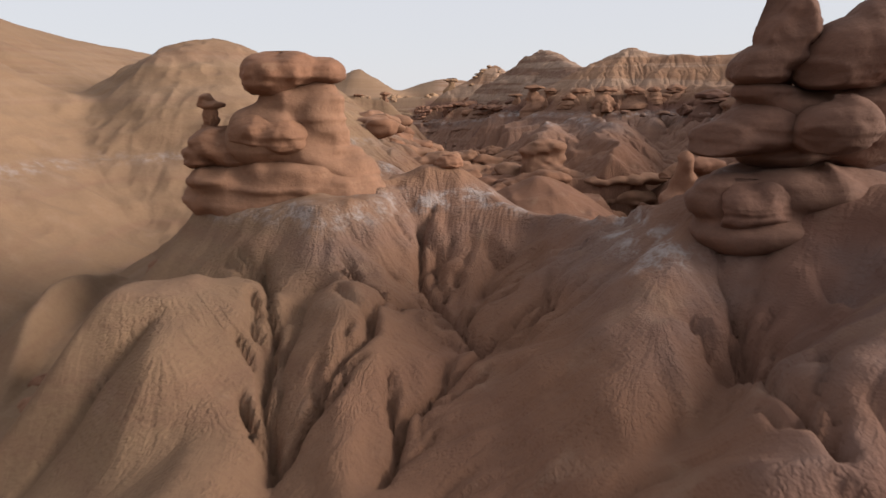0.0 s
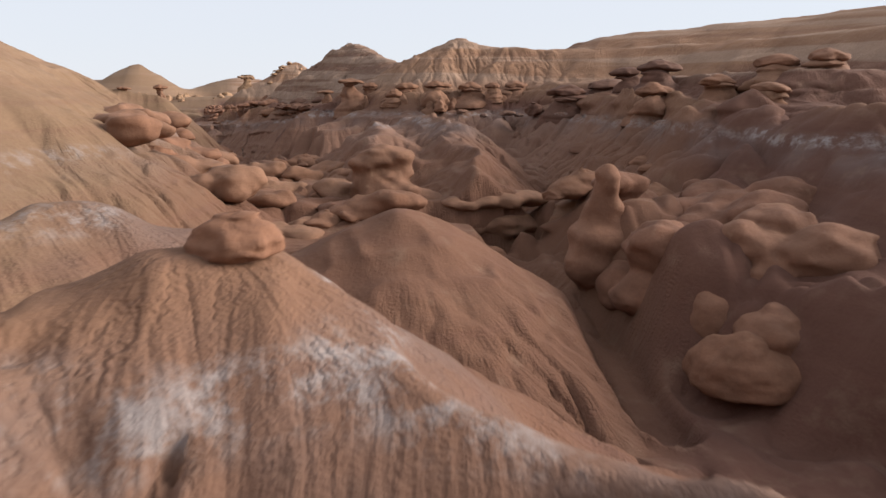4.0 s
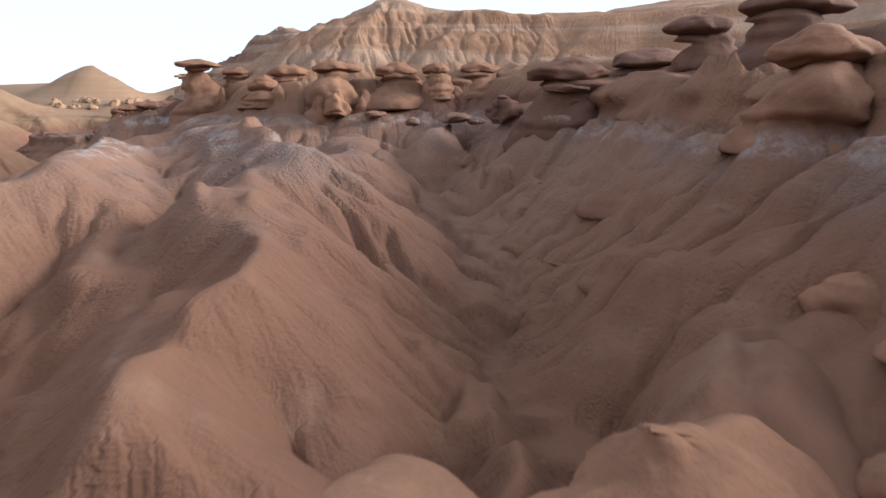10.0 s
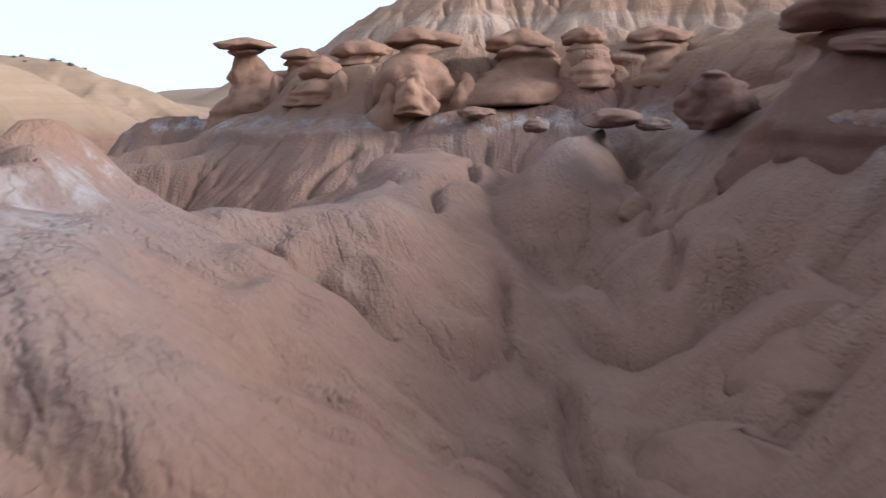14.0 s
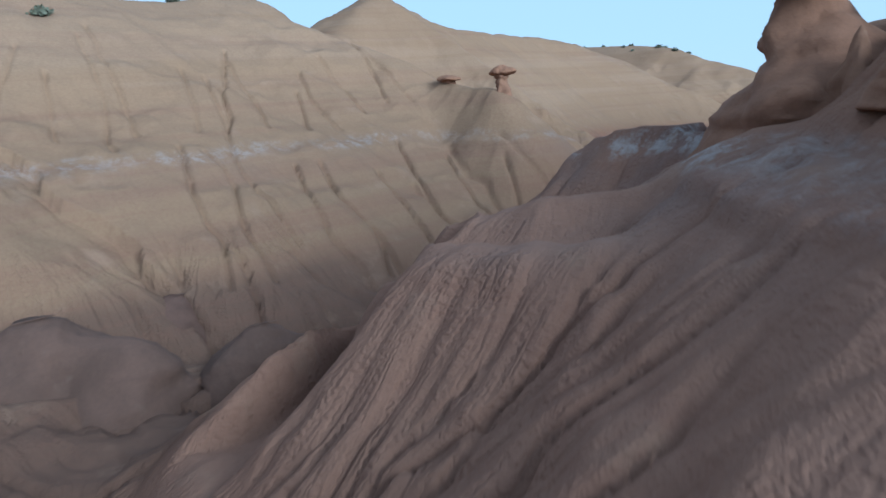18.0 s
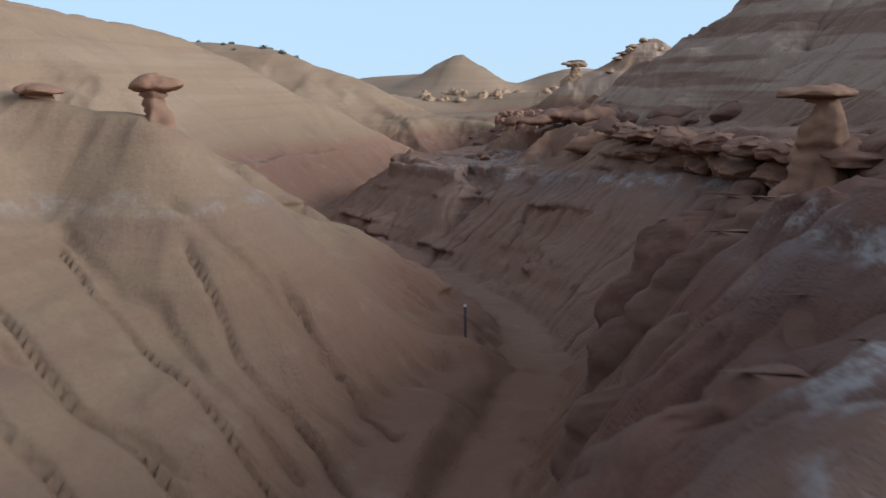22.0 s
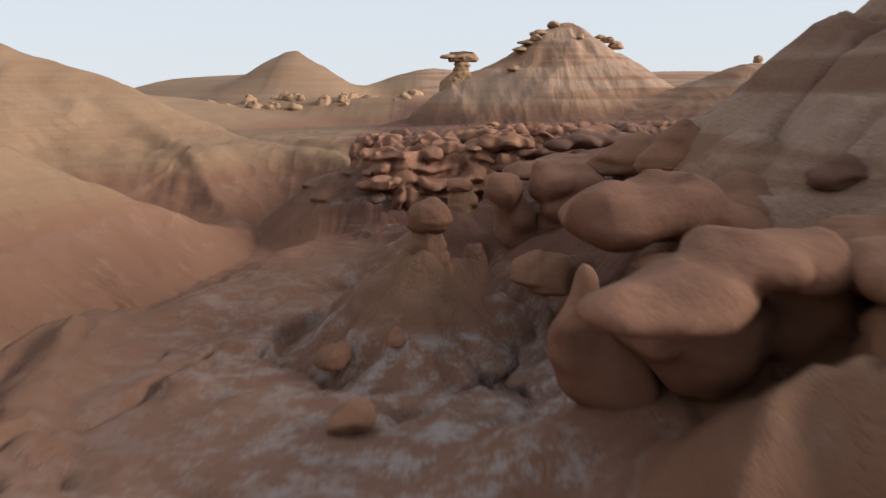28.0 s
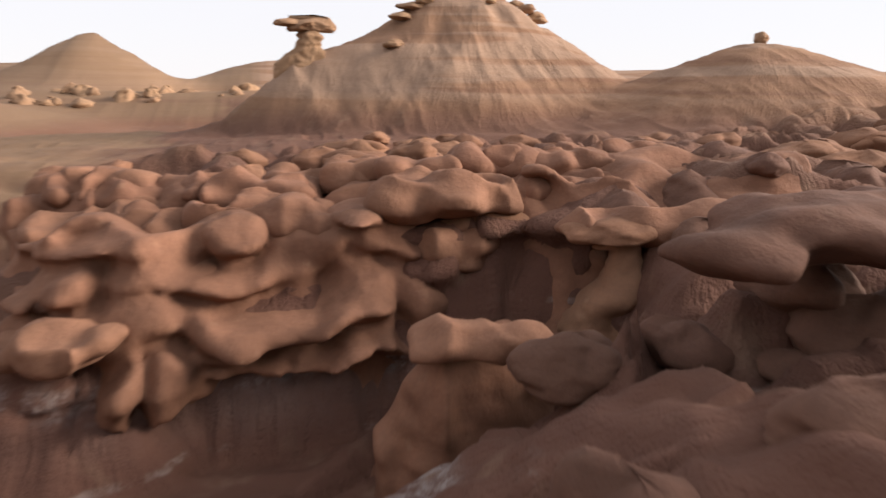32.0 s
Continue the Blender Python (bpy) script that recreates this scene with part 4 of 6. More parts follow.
# ---------- meshes ----------
def mesh_of(name, verts, faces, mat, smooth=True):
    me = bpy.data.meshes.new(name)
    verts, faces = np.asarray(verts, np.float32), np.asarray(faces, np.int32)
    me.vertices.add(len(verts))
    me.vertices.foreach_set("co", verts.ravel())
    me.loops.add(faces.size)
    me.loops.foreach_set("vertex_index", faces.ravel())
    me.polygons.add(len(faces))
    me.polygons.foreach_set("loop_start", np.arange(0, faces.size, faces.shape[1], dtype=np.int32))
    me.update(calc_edges=True)
    me.polygons.foreach_set("use_smooth", np.full(len(faces), smooth))
    me.materials.append(mat)
    return me


def part(name, me, parent, at=(0, 0, 0), label=""):
    ob = new(name, me)
    ob.parent, ob.location = parent, at
    if label:
        ob["label"] = label
    return ob


def grid_faces(nu, nv, closed):
    i, j = np.meshgrid(np.arange(nu if closed else nu - 1), np.arange(nv - 1), indexing="ij")
    a, b = i * nv + j, ((i + 1) % nu) * nv + j
    return np.stack((a, b, b + 1, a + 1), -1).reshape(-1, 4)


# ---------- the ground ----------
idx = np.arange(X.size).reshape(X.shape)
quads = np.stack((idx[:-1, :-1], idx[1:, :-1], idx[1:, 1:], idx[:-1, 1:]), -1).reshape(-1, 4)
ground = new("ground", mesh_of("ground", np.stack((WX, WY, H), -1).reshape(-1, 3), quads, EARTH))
ground.data.attributes.new("fall", "FLOAT_VECTOR", "POINT").data.foreach_set("vector", FALL.astype(np.float32).ravel())
tagged(ground, "rilled orange and grey badland clay with rounded hills", "ground", kind="structure")


# ---------- rocks ----------
def stack_mesh(lobes, seed, nu=48, nv=30, rough=1.0, mat=None, p=2.4, lip=-0.42, cuts=5, bite=0.82):
    """A weathered rock grown together from swollen lobes (x, y, z, three half sizes), creased along its beds."""
    L = np.array(lobes, float)
    lo, hi = (L[:, 2] - L[:, 5]).min(), (L[:, 2] + L[:, 5]).max()
    t = np.linspace(0, 1, nv)
    t = 0.45 * t + 0.55 * (0.5 - 0.5 * np.cos(np.pi * t))
    z = lo + (hi - lo) * t
    f = (z[:, None] - L[:, 2]) / L[:, 5]               # widest at the lip, over an undercut
    up, down = np.clip((f - lip) / (1 - lip), 0, 1), np.clip((lip - f) / (1 + lip), 0, 1)
    s = np.where(f > lip, (1 - up ** (p * 0.72)), (1 - 0.55 * down ** 1.5)) * (np.abs(f) <= 1.0)
    s = np.clip(s, 0, 1) ** 0.75
    s[0] = 0
    w = s * L[:, 3] * L[:, 4] + 1e-9
    cx, cy = (w * L[:, 0]).sum(1) / w.sum(1), (w * L[:, 1]).sum(1) / w.sum(1)
    ker = np.array((1, 2, 3, 2, 1)) / 9
    cx, cy = (np.convolve(np.pad(c, 2, mode="edge"), ker, mode="valid") for c in (cx, cy))
    u = np.linspace(0, 2 * np.pi, nu, endpoint=False)[:, None, None]
    a, b = L[:, 3] * s + 1e-4, L[:, 4] * s + 1e-4
    ox, oy = (cx[:, None] - L[:, 0]) / a, (cy[:, None] - L[:, 1]) / b
    vx, vy = np.cos(u) / a, np.sin(u) / b
    A, B, C = vx * vx + vy * vy, ox * vx + oy * vy, ox * ox + oy * oy - 1
    disc = B * B - A * C
    r = np.where(disc > 0, (-B + np.sqrt(np.maximum(disc, 0))) / A, 0)
    r = (np.clip(r, 0, None) ** 5).sum(-1) ** (1 / 5)
    S = float((L[:, 3] * L[:, 4] * L[:, 5]).max() ** (1 / 3))
    c, n = np.cos(u[:, :, 0]), np.sin(u[:, :, 0])
    # broken faces: the rock is cut back along a few planes
    rc = random.Random(seed * 13 + 5)
    zm = 0.5 * (lo + hi)
    for k in range(cuts):
        a_, tilt = rc.uniform(0, 6.283), rc.uniform(-0.55, 0.35)
        ca, sa = math.cos(a_), math.sin(a_)
        toward = c * ca + n * sa
        reach = cx * ca + cy * sa + r * toward + tilt * (z - zm)
        stop = rc.uniform(bite, bite + 0.2) * reach.max() + (1 - bite) * 0.3 * float(np.mean(cx * ca + cy * sa))
        room = (stop - tilt * (z - zm) - cx * ca - cy * sa) / np.maximum(toward, 0.12)
        r = np.where((toward > 0.12) & (room > 0), np.minimum(r, np.maximum(room, 0.55 * r)), r)
    x, y, Z = cx + r * c, cy + r * n, np.broadcast_to(z, r.shape)
    o = seed * 7.31
    q = [v / S for v in (x, y, Z)]
    ridge = 0.5 - np.abs(noise3(q[0] * 1.25 + o, q[1] * 1.25, q[2] * 0.8, seed + 8))
    d = 0.22 * ridge + 0.15 * noise3(q[0] * 1.1 + o, q[1] * 1.1, q[2] * 1.5, seed) + 0.085 * noise3(q[0] * 2.6 - o, q[1] * 2.6, q[2] * 3.2, seed + 1)
    d = d + 0.045 * noise3(q[0] * 5.5, q[1] * 5.5 + o, q[2] * 7, seed + 2) + 0.018 * noise3(q[0] * 12, q[1] * 12 + o, q[2] * 14, seed + 3)
    crease = noise3(q[0] * 0.5 + o, q[1] * 0.5, q[2] * 4.5, seed + 4)
    d = d - 0.16 * np.clip(crease - 0.2, 0, 1) - 0.10 * np.clip(0.12 - np.abs(noise3(q[0] * 1.3, q[1] * 1.3 + o, q[2] * 0.9, seed + 5)), 0, 1) / 0.12 * 0.5
    grow = np.clip(r / (0.35 * S), 0, 1)
    r = np.maximum(r + rough * S * d * grow, 0)
    Z = Z + rough * S * 0.10 * noise3(q[0] * 1.2, q[1] * 1.2 - o, q[2] * 0.4, seed + 6)
    co = np.stack((cx + r * c, cy + r * n, Z), -1).reshape(-1, 3)
    return mesh_of("rock", co, grid_faces(nu, nv, True), mat or CAP)


def turned(lobes, rz):
    """The same lobes, turned about the upright; half sizes are swapped past 45 degrees."""
    c, s = math.cos(radians(rz)), math.sin(radians(rz))
    out = []
    for x, y, z, a, b, h in lobes:
        e, f = math.hypot(a * c, b * s), math.hypot(a * s, b * c)
        out.append((x * c - y * s, x * s + y * c, z, e, f, h))
    return out


def lumps(size, seed):
    """Random lobes that fill a box of that width, depth and height."""
    rg = random.Random(seed * 31 + 7)
    w, d, h = size[0] / 2, size[1] / 2, size[2] / 2
    out = [(0, 0, 0, w * 0.72, d * 0.8, h * 0.92)]
    for k in range(rg.choice((2, 3, 3))):
        a = rg.uniform(0, 6.28)
        f = rg.uniform(0.38, 0.66)
        out.append((math.cos(a) * w * (1 - f), math.sin(a) * d * (1 - f), h * rg.uniform(-0.35, 0.35), w * f, d * f, h * rg.uniform(0.5, 0.75)))
    return out


LABELS = ("rounded reddish sandstone boulder lying on the clay slope", "smooth swollen brown sandstone block among others")


def rock(lobes, seed, name="boulder", label="", category="boulder", group="", nu=48, nv=30, rough=1.0, p=2.4, mat=None, lip=-0.42, cuts=5, bite=0.82):
    """One rock of lobes given in the world; its origin lies under its middle."""
    x, y = sum(q[0] for q in lobes) / len(lobes), sum(q[1] for q in lobes) / len(lobes)
    z = min(q[2] - q[5] for q in lobes)
    ob = new(name, stack_mesh([(a - x, b - y, c - z, d, e, f) for a, b, c, d, e, f in lobes], seed, nu, nv, rough, mat, p, lip, cuts, bite))
    ob.matrix_world = pose(x, y, z)
    return tagged(ob, label or LABELS[seed % 2], category, group)


def boulder(x, y, z, size, seed, rz=0.0, nu=36, rough=1.0, p=2.4, name="boulder", label="", category="boulder", group="", mat=None, lip=-0.5, cuts=5, bite=0.82):
    """A rock of random lobes with its middle at z, or sunk into the ground if z is None."""
    z = ground_at(x, y) + 0.02 * size[2] if z is None else z
    return rock([(x + a, y + b, z + c, d, e, f) for a, b, c, d, e, f in turned(lumps(size, seed), rz)], seed, name, label, category, group, nu, max(18, int(nu * 0.62)), rough, p, mat, lip, cuts, bite)


def mushroom(x, y, top, cap, seed, rz=0.0, group="", label="", body=0.40, spread=1.0, point=0.0, nu=48, top_mat=None, low_mat=None):
    """A mushroom rock: an uneven cap (width, depth, height) on a lumpy body that widens into the ground."""
    rg = random.Random(seed)
    w, d, h = cap
    foot = ground_at(x, y) - 0.7
    neck = top - h * 0.75
    root = new("mushroom_rock")
    root.matrix_world = pose(x, y, foot)
    n = max(2, round((neck - foot) / 0.75))
    lobes = []
    for k in range(n + 1):
        f = k / n
        r = w * body * (1.0 + 0.4 * spread * (1 - f) ** 1.6 - 0.3 * f) * rg.uniform(0.82, 1.18)
        lobes.append((rg.uniform(-0.14, 0.14) * w, rg.uniform(-0.14, 0.14) * w, (neck - foot) * f, r, r * (0.5 + 0.5 * d / w), 0.95 * (neck - foot) / n * rg.uniform(0.9, 1.2)))
    a0, b0, c0, d0, e0, f0 = lobes[-1]
    lobes[-1] = (a0 * 0.3, b0 * 0.3, c0 - 0.15 * h, d0, e0, 0.35 * h)
    lobes[-2] = (*lobes[-2][:5], min(lobes[-2][5], c0 + 0.15 * h - lobes[-2][2]))
    part("body", stack_mesh(turned(lobes, rz), seed, 44, 16 + 7 * n, 1.0, low_mat or STEM, 2.6, -0.85), root)
    lobes = [(0, 0, 0, w * 0.42, d * 0.46, h * 0.5), (rg.choice((-1, 1)) * w * 0.26, rg.uniform(-0.1, 0.1) * d, -h * 0.08, w * 0.26, d * 0.33, h * 0.36), (rg.uniform(-0.15, 0.15) * w, 0, h * 0.16, w * 0.25, d * 0.3, h * 0.36)]
    if point:
        lobes.append((-point, 0, h * 0.05, w * 0.3, d * 0.2, h * 0.2))
    part("cap", stack_mesh(turned(lobes, rz), seed + 3, nu, 26, 0.9, top_mat or CAP, 2.3), root, (0, 0, top - h * 0.5 - foot))
    return tagged(root, label or "brown sandstone mushroom rock with a swollen cap on a paler stem", "rock formation", group)



def skin(F, origin, h):
    """The surface where a field of distances passes zero, as points and four-sided faces."""
    S = F < 0
    n = tuple(v - 1 for v in F.shape)

    def corner(A, a, b, c):
        return A[a:a + n[0], b:b + n[1], c:c + n[2]]
    total, count = np.zeros(n + (3,)), np.zeros(n)
    steps = [(a, b, c) for a in (0, 1) for b in (0, 1) for c in (0, 1)]
    for p in steps:
        for ax in range(3):
            if p[ax]:
                continue
            q = tuple(1 if k == ax else p[k] for k in range(3))
            f0, f1 = corner(F, *p), corner(F, *q)
            cross = corner(S, *p) != corner(S, *q)
            t = np.where(cross, f0 / np.where(cross, f0 - f1, 1), 0)
            for k in range(3):
                total[..., k] += cross * (p[k] + (t if k == ax else 0))
            count += cross
    live = count > 0
    ids = np.full(n, -1)
    ids[live] = np.arange(live.sum())
    at = np.argwhere(live) + total[live] / count[live][:, None]
    faces = []
    for ax in range(3):
        b, c = (ax + 1) % 3, (ax + 2) % 3
        lo = np.moveaxis(S, (ax, b, c), (0, 1, 2))
        m = np.moveaxis(ids, (ax, b, c), (0, 1, 2))
        change = (lo[:-1] != lo[1:])[:, 1:-1, 1:-1]
        i, j, k = np.nonzero(change)
        inside = lo[:-1][:, 1:-1, 1:-1][i, j, k]
        quad = np.stack((m[i, j, k], m[i, j + 1, k], m[i, j + 1, k + 1], m[i, j, k + 1]), -1)
        quad[~inside] = quad[~inside][:, ::-1]
        faces.append(quad)
    return origin + at * h, np.concatenate(faces)


def merged(lobes, seed, blend, voxel, rough, sag=1.0, crest=0.0, beds=0.0):
    """The skin of lobes (x, y, z, three half sizes) that flow into one another over the width of blend; sag below 1 flattens the underside."""
    L = np.array(lobes, float)
    lo, hi = (L[:, :3] - L[:, 3:]).min(0) - 0.4, (L[:, :3] + L[:, 3:]).max(0) + 0.4
    axes = [np.arange(lo[k], hi[k] + voxel, voxel) for k in range(3)]
    P = np.meshgrid(*axes, indexing="ij")
    wob = [0.16 * rough * noise3(P[0] / 0.9 + 7.3 * k, P[1] / 0.9, P[2] / 0.7, seed + k) for k in range(3)]
    F = None
    for x, y, z, a, b, c in lobes:
        d = [(P[0] + wob[0] - x) / a, (P[1] + wob[1] - y) / b, (P[2] + 0.6 * wob[2] - z) / c]
        d[2] = np.where(d[2] < 0, d[2] / sag, d[2])
        k0 = np.sqrt(d[0] ** 2 + d[1] ** 2 + d[2] ** 2) + 1e-6
        k1 = np.sqrt((d[0] / a) ** 2 + (d[1] / b) ** 2 + (d[2] / c) ** 2) + 1e-6
        e = k0 * (k0 - 1) / k1
        if F is None:
            F = e
        else:
            h = np.clip(0.5 + 0.5 * (e - F) / blend, 0, 1)
            F = e * (1 - h) + F * h - blend * h * (1 - h)
    F = F + rough * (0.05 * noise3(P[0] / 0.45, P[1] / 0.45, P[2] / 0.3, seed + 5) + 0.05 * (0.5 - np.abs(noise3(P[0] / 1.1, P[1] / 1.1, P[2] / 0.55, seed + 6))))
    crease = noise3(P[0] / 2.4, P[1] / 2.4, P[2] / 0.42, seed + 7)
    F = F + 0.10 * rough * np.clip(crease - 0.35, 0, 1)
    if crest:
        F = F - crest * (0.3 - np.abs(noise3(P[0] / 0.8, P[1] / 0.8, P[2] / 2.0, seed + 8)))
    if beds:
        level = P[2] + 0.1 * noise3(P[0] / 1.6, P[1] / 1.6, P[2], seed + 9)
        hard = noise3(level / 0.17, P[0] / 2.5, P[1] / 2.5, seed + 10)
        F = F + beds * np.clip(2.5 * hard, -0.6, 1) * np.clip(1.1 - 0.8 * (level - lo[2]) / (hi[2] - lo[2]), 0.2, 1)
    return skin(F, lo, voxel)


def massif(name, lobes, seed, blend, label, group="", mat=None, voxel=0.1, rough=1.5, sag=1.0, crest=0.0):
    """A rock mass of merged lobes as one thing."""
    verts, quads = merged(lobes, seed, blend, voxel, rough, sag, crest)
    base = np.array((np.mean([q[0] for q in lobes]), np.mean([q[1] for q in lobes]), verts[:, 2].min()))
    ob = new(name, mesh_of(name, verts - base, quads, mat or BANK_ROCK))
    ob.matrix_world = pose(*base)
    return tagged(ob, label, "rock formation", group)


# ---------- start of the valley ----------
def composed(name, x, y, z, label, pieces):
    """A formation of grown-together pieces: (part name, material, lobes in the world, roughness, label)."""
    root = new(name)
    root.matrix_world = pose(x, y, z)
    for i, (what, mat, lobes, rough, text) in enumerate(pieces):
        own = [(a - x, b - y, c - z, d, e, f) for a, b, c, d, e, f in lobes]
        seed = 310 + 11 * i + int(abs(x) * 7)
        if pieces[0][0] == "pedestal" and what in ("pedestal", "body"):
            me = mesh_of(what, *merged(own, seed, 0.22, 0.06, rough, 0.85, 0.08, 0.07), mat)
        else:
            me = stack_mesh(own, seed, 72, 48, rough, mat, 4.2, -0.9 if what in ("body", "stem") else -0.55)
        part(what, me, root, label=text)
    return tagged(root, label, "rock formation")


composed("hoodoo", -4.4, 19.0, 6.6, "tall tan sandstone hoodoo with a broad smooth cap", (
    ("pedestal", STEM, ((-5.0, 19.0, 7.25, 2.0, 1.4, 1.0), (-3.5, 19.1, 7.2, 2.1, 1.4, 0.95), (-4.3, 18.9, 7.6, 1.8, 1.2, 0.9), (-5.9, 18.7, 7.75, 0.9, 0.9, 0.45), (-4.2, 18.9, 7.9, 1.5, 1.0, 0.5)), 0.9, "bedded tan pedestal"),
    ("body", STEM, ((-4.6, 18.8, 8.8, 1.15, 0.9, 0.95), (-3.6, 19.0, 8.2, 0.95, 0.95, 0.9), (-3.35, 19.1, 9.2, 0.7, 0.8, 0.9), (-3.9, 19.0, 9.75, 1.05, 0.75, 0.5), (-3.3, 19.1, 8.9, 0.78, 0.8, 1.3), (-2.6, 19.2, 7.8, 0.8, 0.8, 0.7)), 0.9, "paler tan weathered body"),
    ("lobe", CAP, ((-4.75, 18.5, 9.05, 0.8, 0.8, 0.45), (-4.1, 18.5, 8.95, 0.65, 0.8, 0.5)), 0.6, ""),
    ("shoulder", CAP, ((-6.1, 18.8, 8.75, 0.62, 0.7, 0.45), (-5.5, 18.8, 8.6, 0.7, 0.7, 0.5), (-6.4, 18.8, 8.35, 0.45, 0.6, 0.3)), 0.9, ""),
    ("knob", CAP, ((-6.15, 19.0, 9.72, 0.38, 0.34, 0.1), (-6.15, 19.0, 9.45, 0.2, 0.2, 0.4), (-6.25, 19.0, 9.85, 0.22, 0.2, 0.16)), 0.8, "small flat-capped knob"),
    ("cap", CAP, ((-4.55, 19.0, 10.5, 0.85, 0.95, 0.56), (-3.9, 19.0, 10.62, 0.8, 0.9, 0.44), (-3.1, 19.1, 10.55, 0.45, 0.6, 0.34)), 0.55, "smooth broad brown caprock")))
composed("hoodoo", 6.4, 12.9, 7.2, "massive dark brown hoodoo of stacked rounded caps", (
    ("pedestal", UMBER_SHADE, ((5.6, 12.6, 7.5, 1.2, 1.1, 0.55), (7.4, 12.8, 7.5, 1.7, 1.4, 0.6), (4.9, 12.6, 8.0, 0.6, 0.7, 0.5), (6.6, 13.0, 8.1, 1.9, 1.3, 0.6)), 0.8, "bedded brown pedestal"),
    ("body", UMBER_SHADE, ((6.3, 13.2, 9.2, 1.0, 0.9, 0.9), (7.6, 13.2, 9.3, 1.2, 1.0, 1.0), (5.8, 13.0, 9.95, 0.6, 0.6, 0.25)), 0.8, ""),
    ("slab", UMBER_SHADE, ((4.95, 12.7, 9.1, 0.62, 0.6, 0.33), (5.7, 12.9, 9.3, 0.8, 0.7, 0.45)), 0.5, "rounded jutting slab"),
    ("block", UMBER_SHADE, ((6.55, 12.1, 9.3, 0.62, 0.6, 0.45), (6.85, 12.1, 9.45, 0.5, 0.55, 0.4)), 0.4, "smooth boxy block"),
    ("nose", UMBER_SHADE, ((5.1, 12.2, 7.95, 0.5, 0.5, 0.4), (5.6, 12.2, 8.0, 0.5, 0.5, 0.42)), 0.6, ""),
    ("cap", UMBER_SHADE, ((5.6, 12.9, 10.35, 0.5, 0.6, 0.35), (5.95, 12.9, 10.75, 0.48, 0.6, 0.5), (6.2, 12.9, 11.15, 0.36, 0.5, 0.45)), 0.4, "smooth leaning caprock"),
    ("cap", UMBER_SHADE, ((7.1, 12.7, 10.55, 0.85, 0.8, 0.6), (7.7, 12.8, 10.8, 0.9, 0.9, 0.75), (6.7, 12.7, 10.2, 0.5, 0.7, 0.3)), 0.45, "broad rounded caprock")))
for x, y, w in ((-9.3, 22.5, 1.2), (-9.0, 14.6, 0.7), (-8.6, 13.6, 0.9)):
    boulder(x, y, None, (w, w * 0.8, w * 0.45), int(w * 100), label="brown broken rock on the pale valley floor")

# ---------- mushroom rocks ----------
for group, table in (("mushroom rocks in a row on the bench", BENCH_ROCKS), ("mushroom rocks on the upper bench", UPPER_ROCKS), ("", SMALL_ROCKS)):
    for i, (x, y, top, w, d, hgt, lean) in enumerate(table):
        mushroom(x, y, top, (w, d, hgt), 71 + 7 * i + len(table), rz=(40 * i) % 60 - 30 if table is not SMALL_ROCKS else 0, group=group, body=0.46 if w < 1 else 0.3 if y > 90 else 0.5, spread=0.5 if w < 1.6 else 1.7, top_mat=UMBER_SHADE if table is UPPER_ROCKS and i < 4 else None, low_mat=UMBER_SHADE if table is UPPER_ROCKS and i < 4 else None, point=1.0 if i == 0 and w > 2.6 and x < 12 else 0.0)

# pillars, lumps and jutting ledges between the caps
LEDGE = "brown jutting ledge under the mushroom rocks"
for i, (x, y, z, w, d, hgt) in enumerate(((13.9, 75.0, 8.2, 1.9, 1.5, 1.9), (15.6, 72.4, 8.1, 2.2, 1.6, 1.8), (16.3, 71.6, 8.75, 1.5, 1.2, 0.9), (17.8, 73.0, 8.3, 1.8, 1.4, 1.6), (12.6, 78.6, 8.3, 1.9, 1.5, 1.9), (22.3, 72.6, 8.4, 2.0, 1.5, 1.6), (25.2, 72.6, 8.8, 1.8, 1.4, 1.3), (11.2, 78.4, 8.4, 1.3, 1.1, 1.6))):
    boulder(x, y, z - 0.5, (w * 1.15, d * 1.15, hgt * 1.5), 150 + i, rz=30 * i, nu=48, lip=-0.95, group="pillars under the mushroom rocks", label="lumpy tan rock pillar among the mushroom rocks", category="rock formation", mat=STEM)
for i in range(7, 30):
    f = i / 29
    x = float(np.interp(f, (0, 0.25, 0.5, 0.75, 1), (7.5, 12.0, 17.5, 22.5, 27.5)))
    y = float(np.interp(f, (0, 0.25, 0.5, 0.75, 1), (79.0, 77.0, 71.2, 65.0, 57.0)))
    w = 0.7 + 1.3 * ((i * 37) % 11) / 11
    if i % 5 in (1, 3):
        continue
    boulder(x, y, 7.35 + 0.5 * ((i * 5) % 7) / 7, (w, w * 0.8, 0.3 + 0.4 * ((i * 3) % 5) / 5), 1200 + i, rz=(i * 47) % 90, nu=36, p=3.2, rough=1.5, name="flat_rock", label=LEDGE, category="rock slab", group="ledge under the mushroom rocks", mat=EARTH)
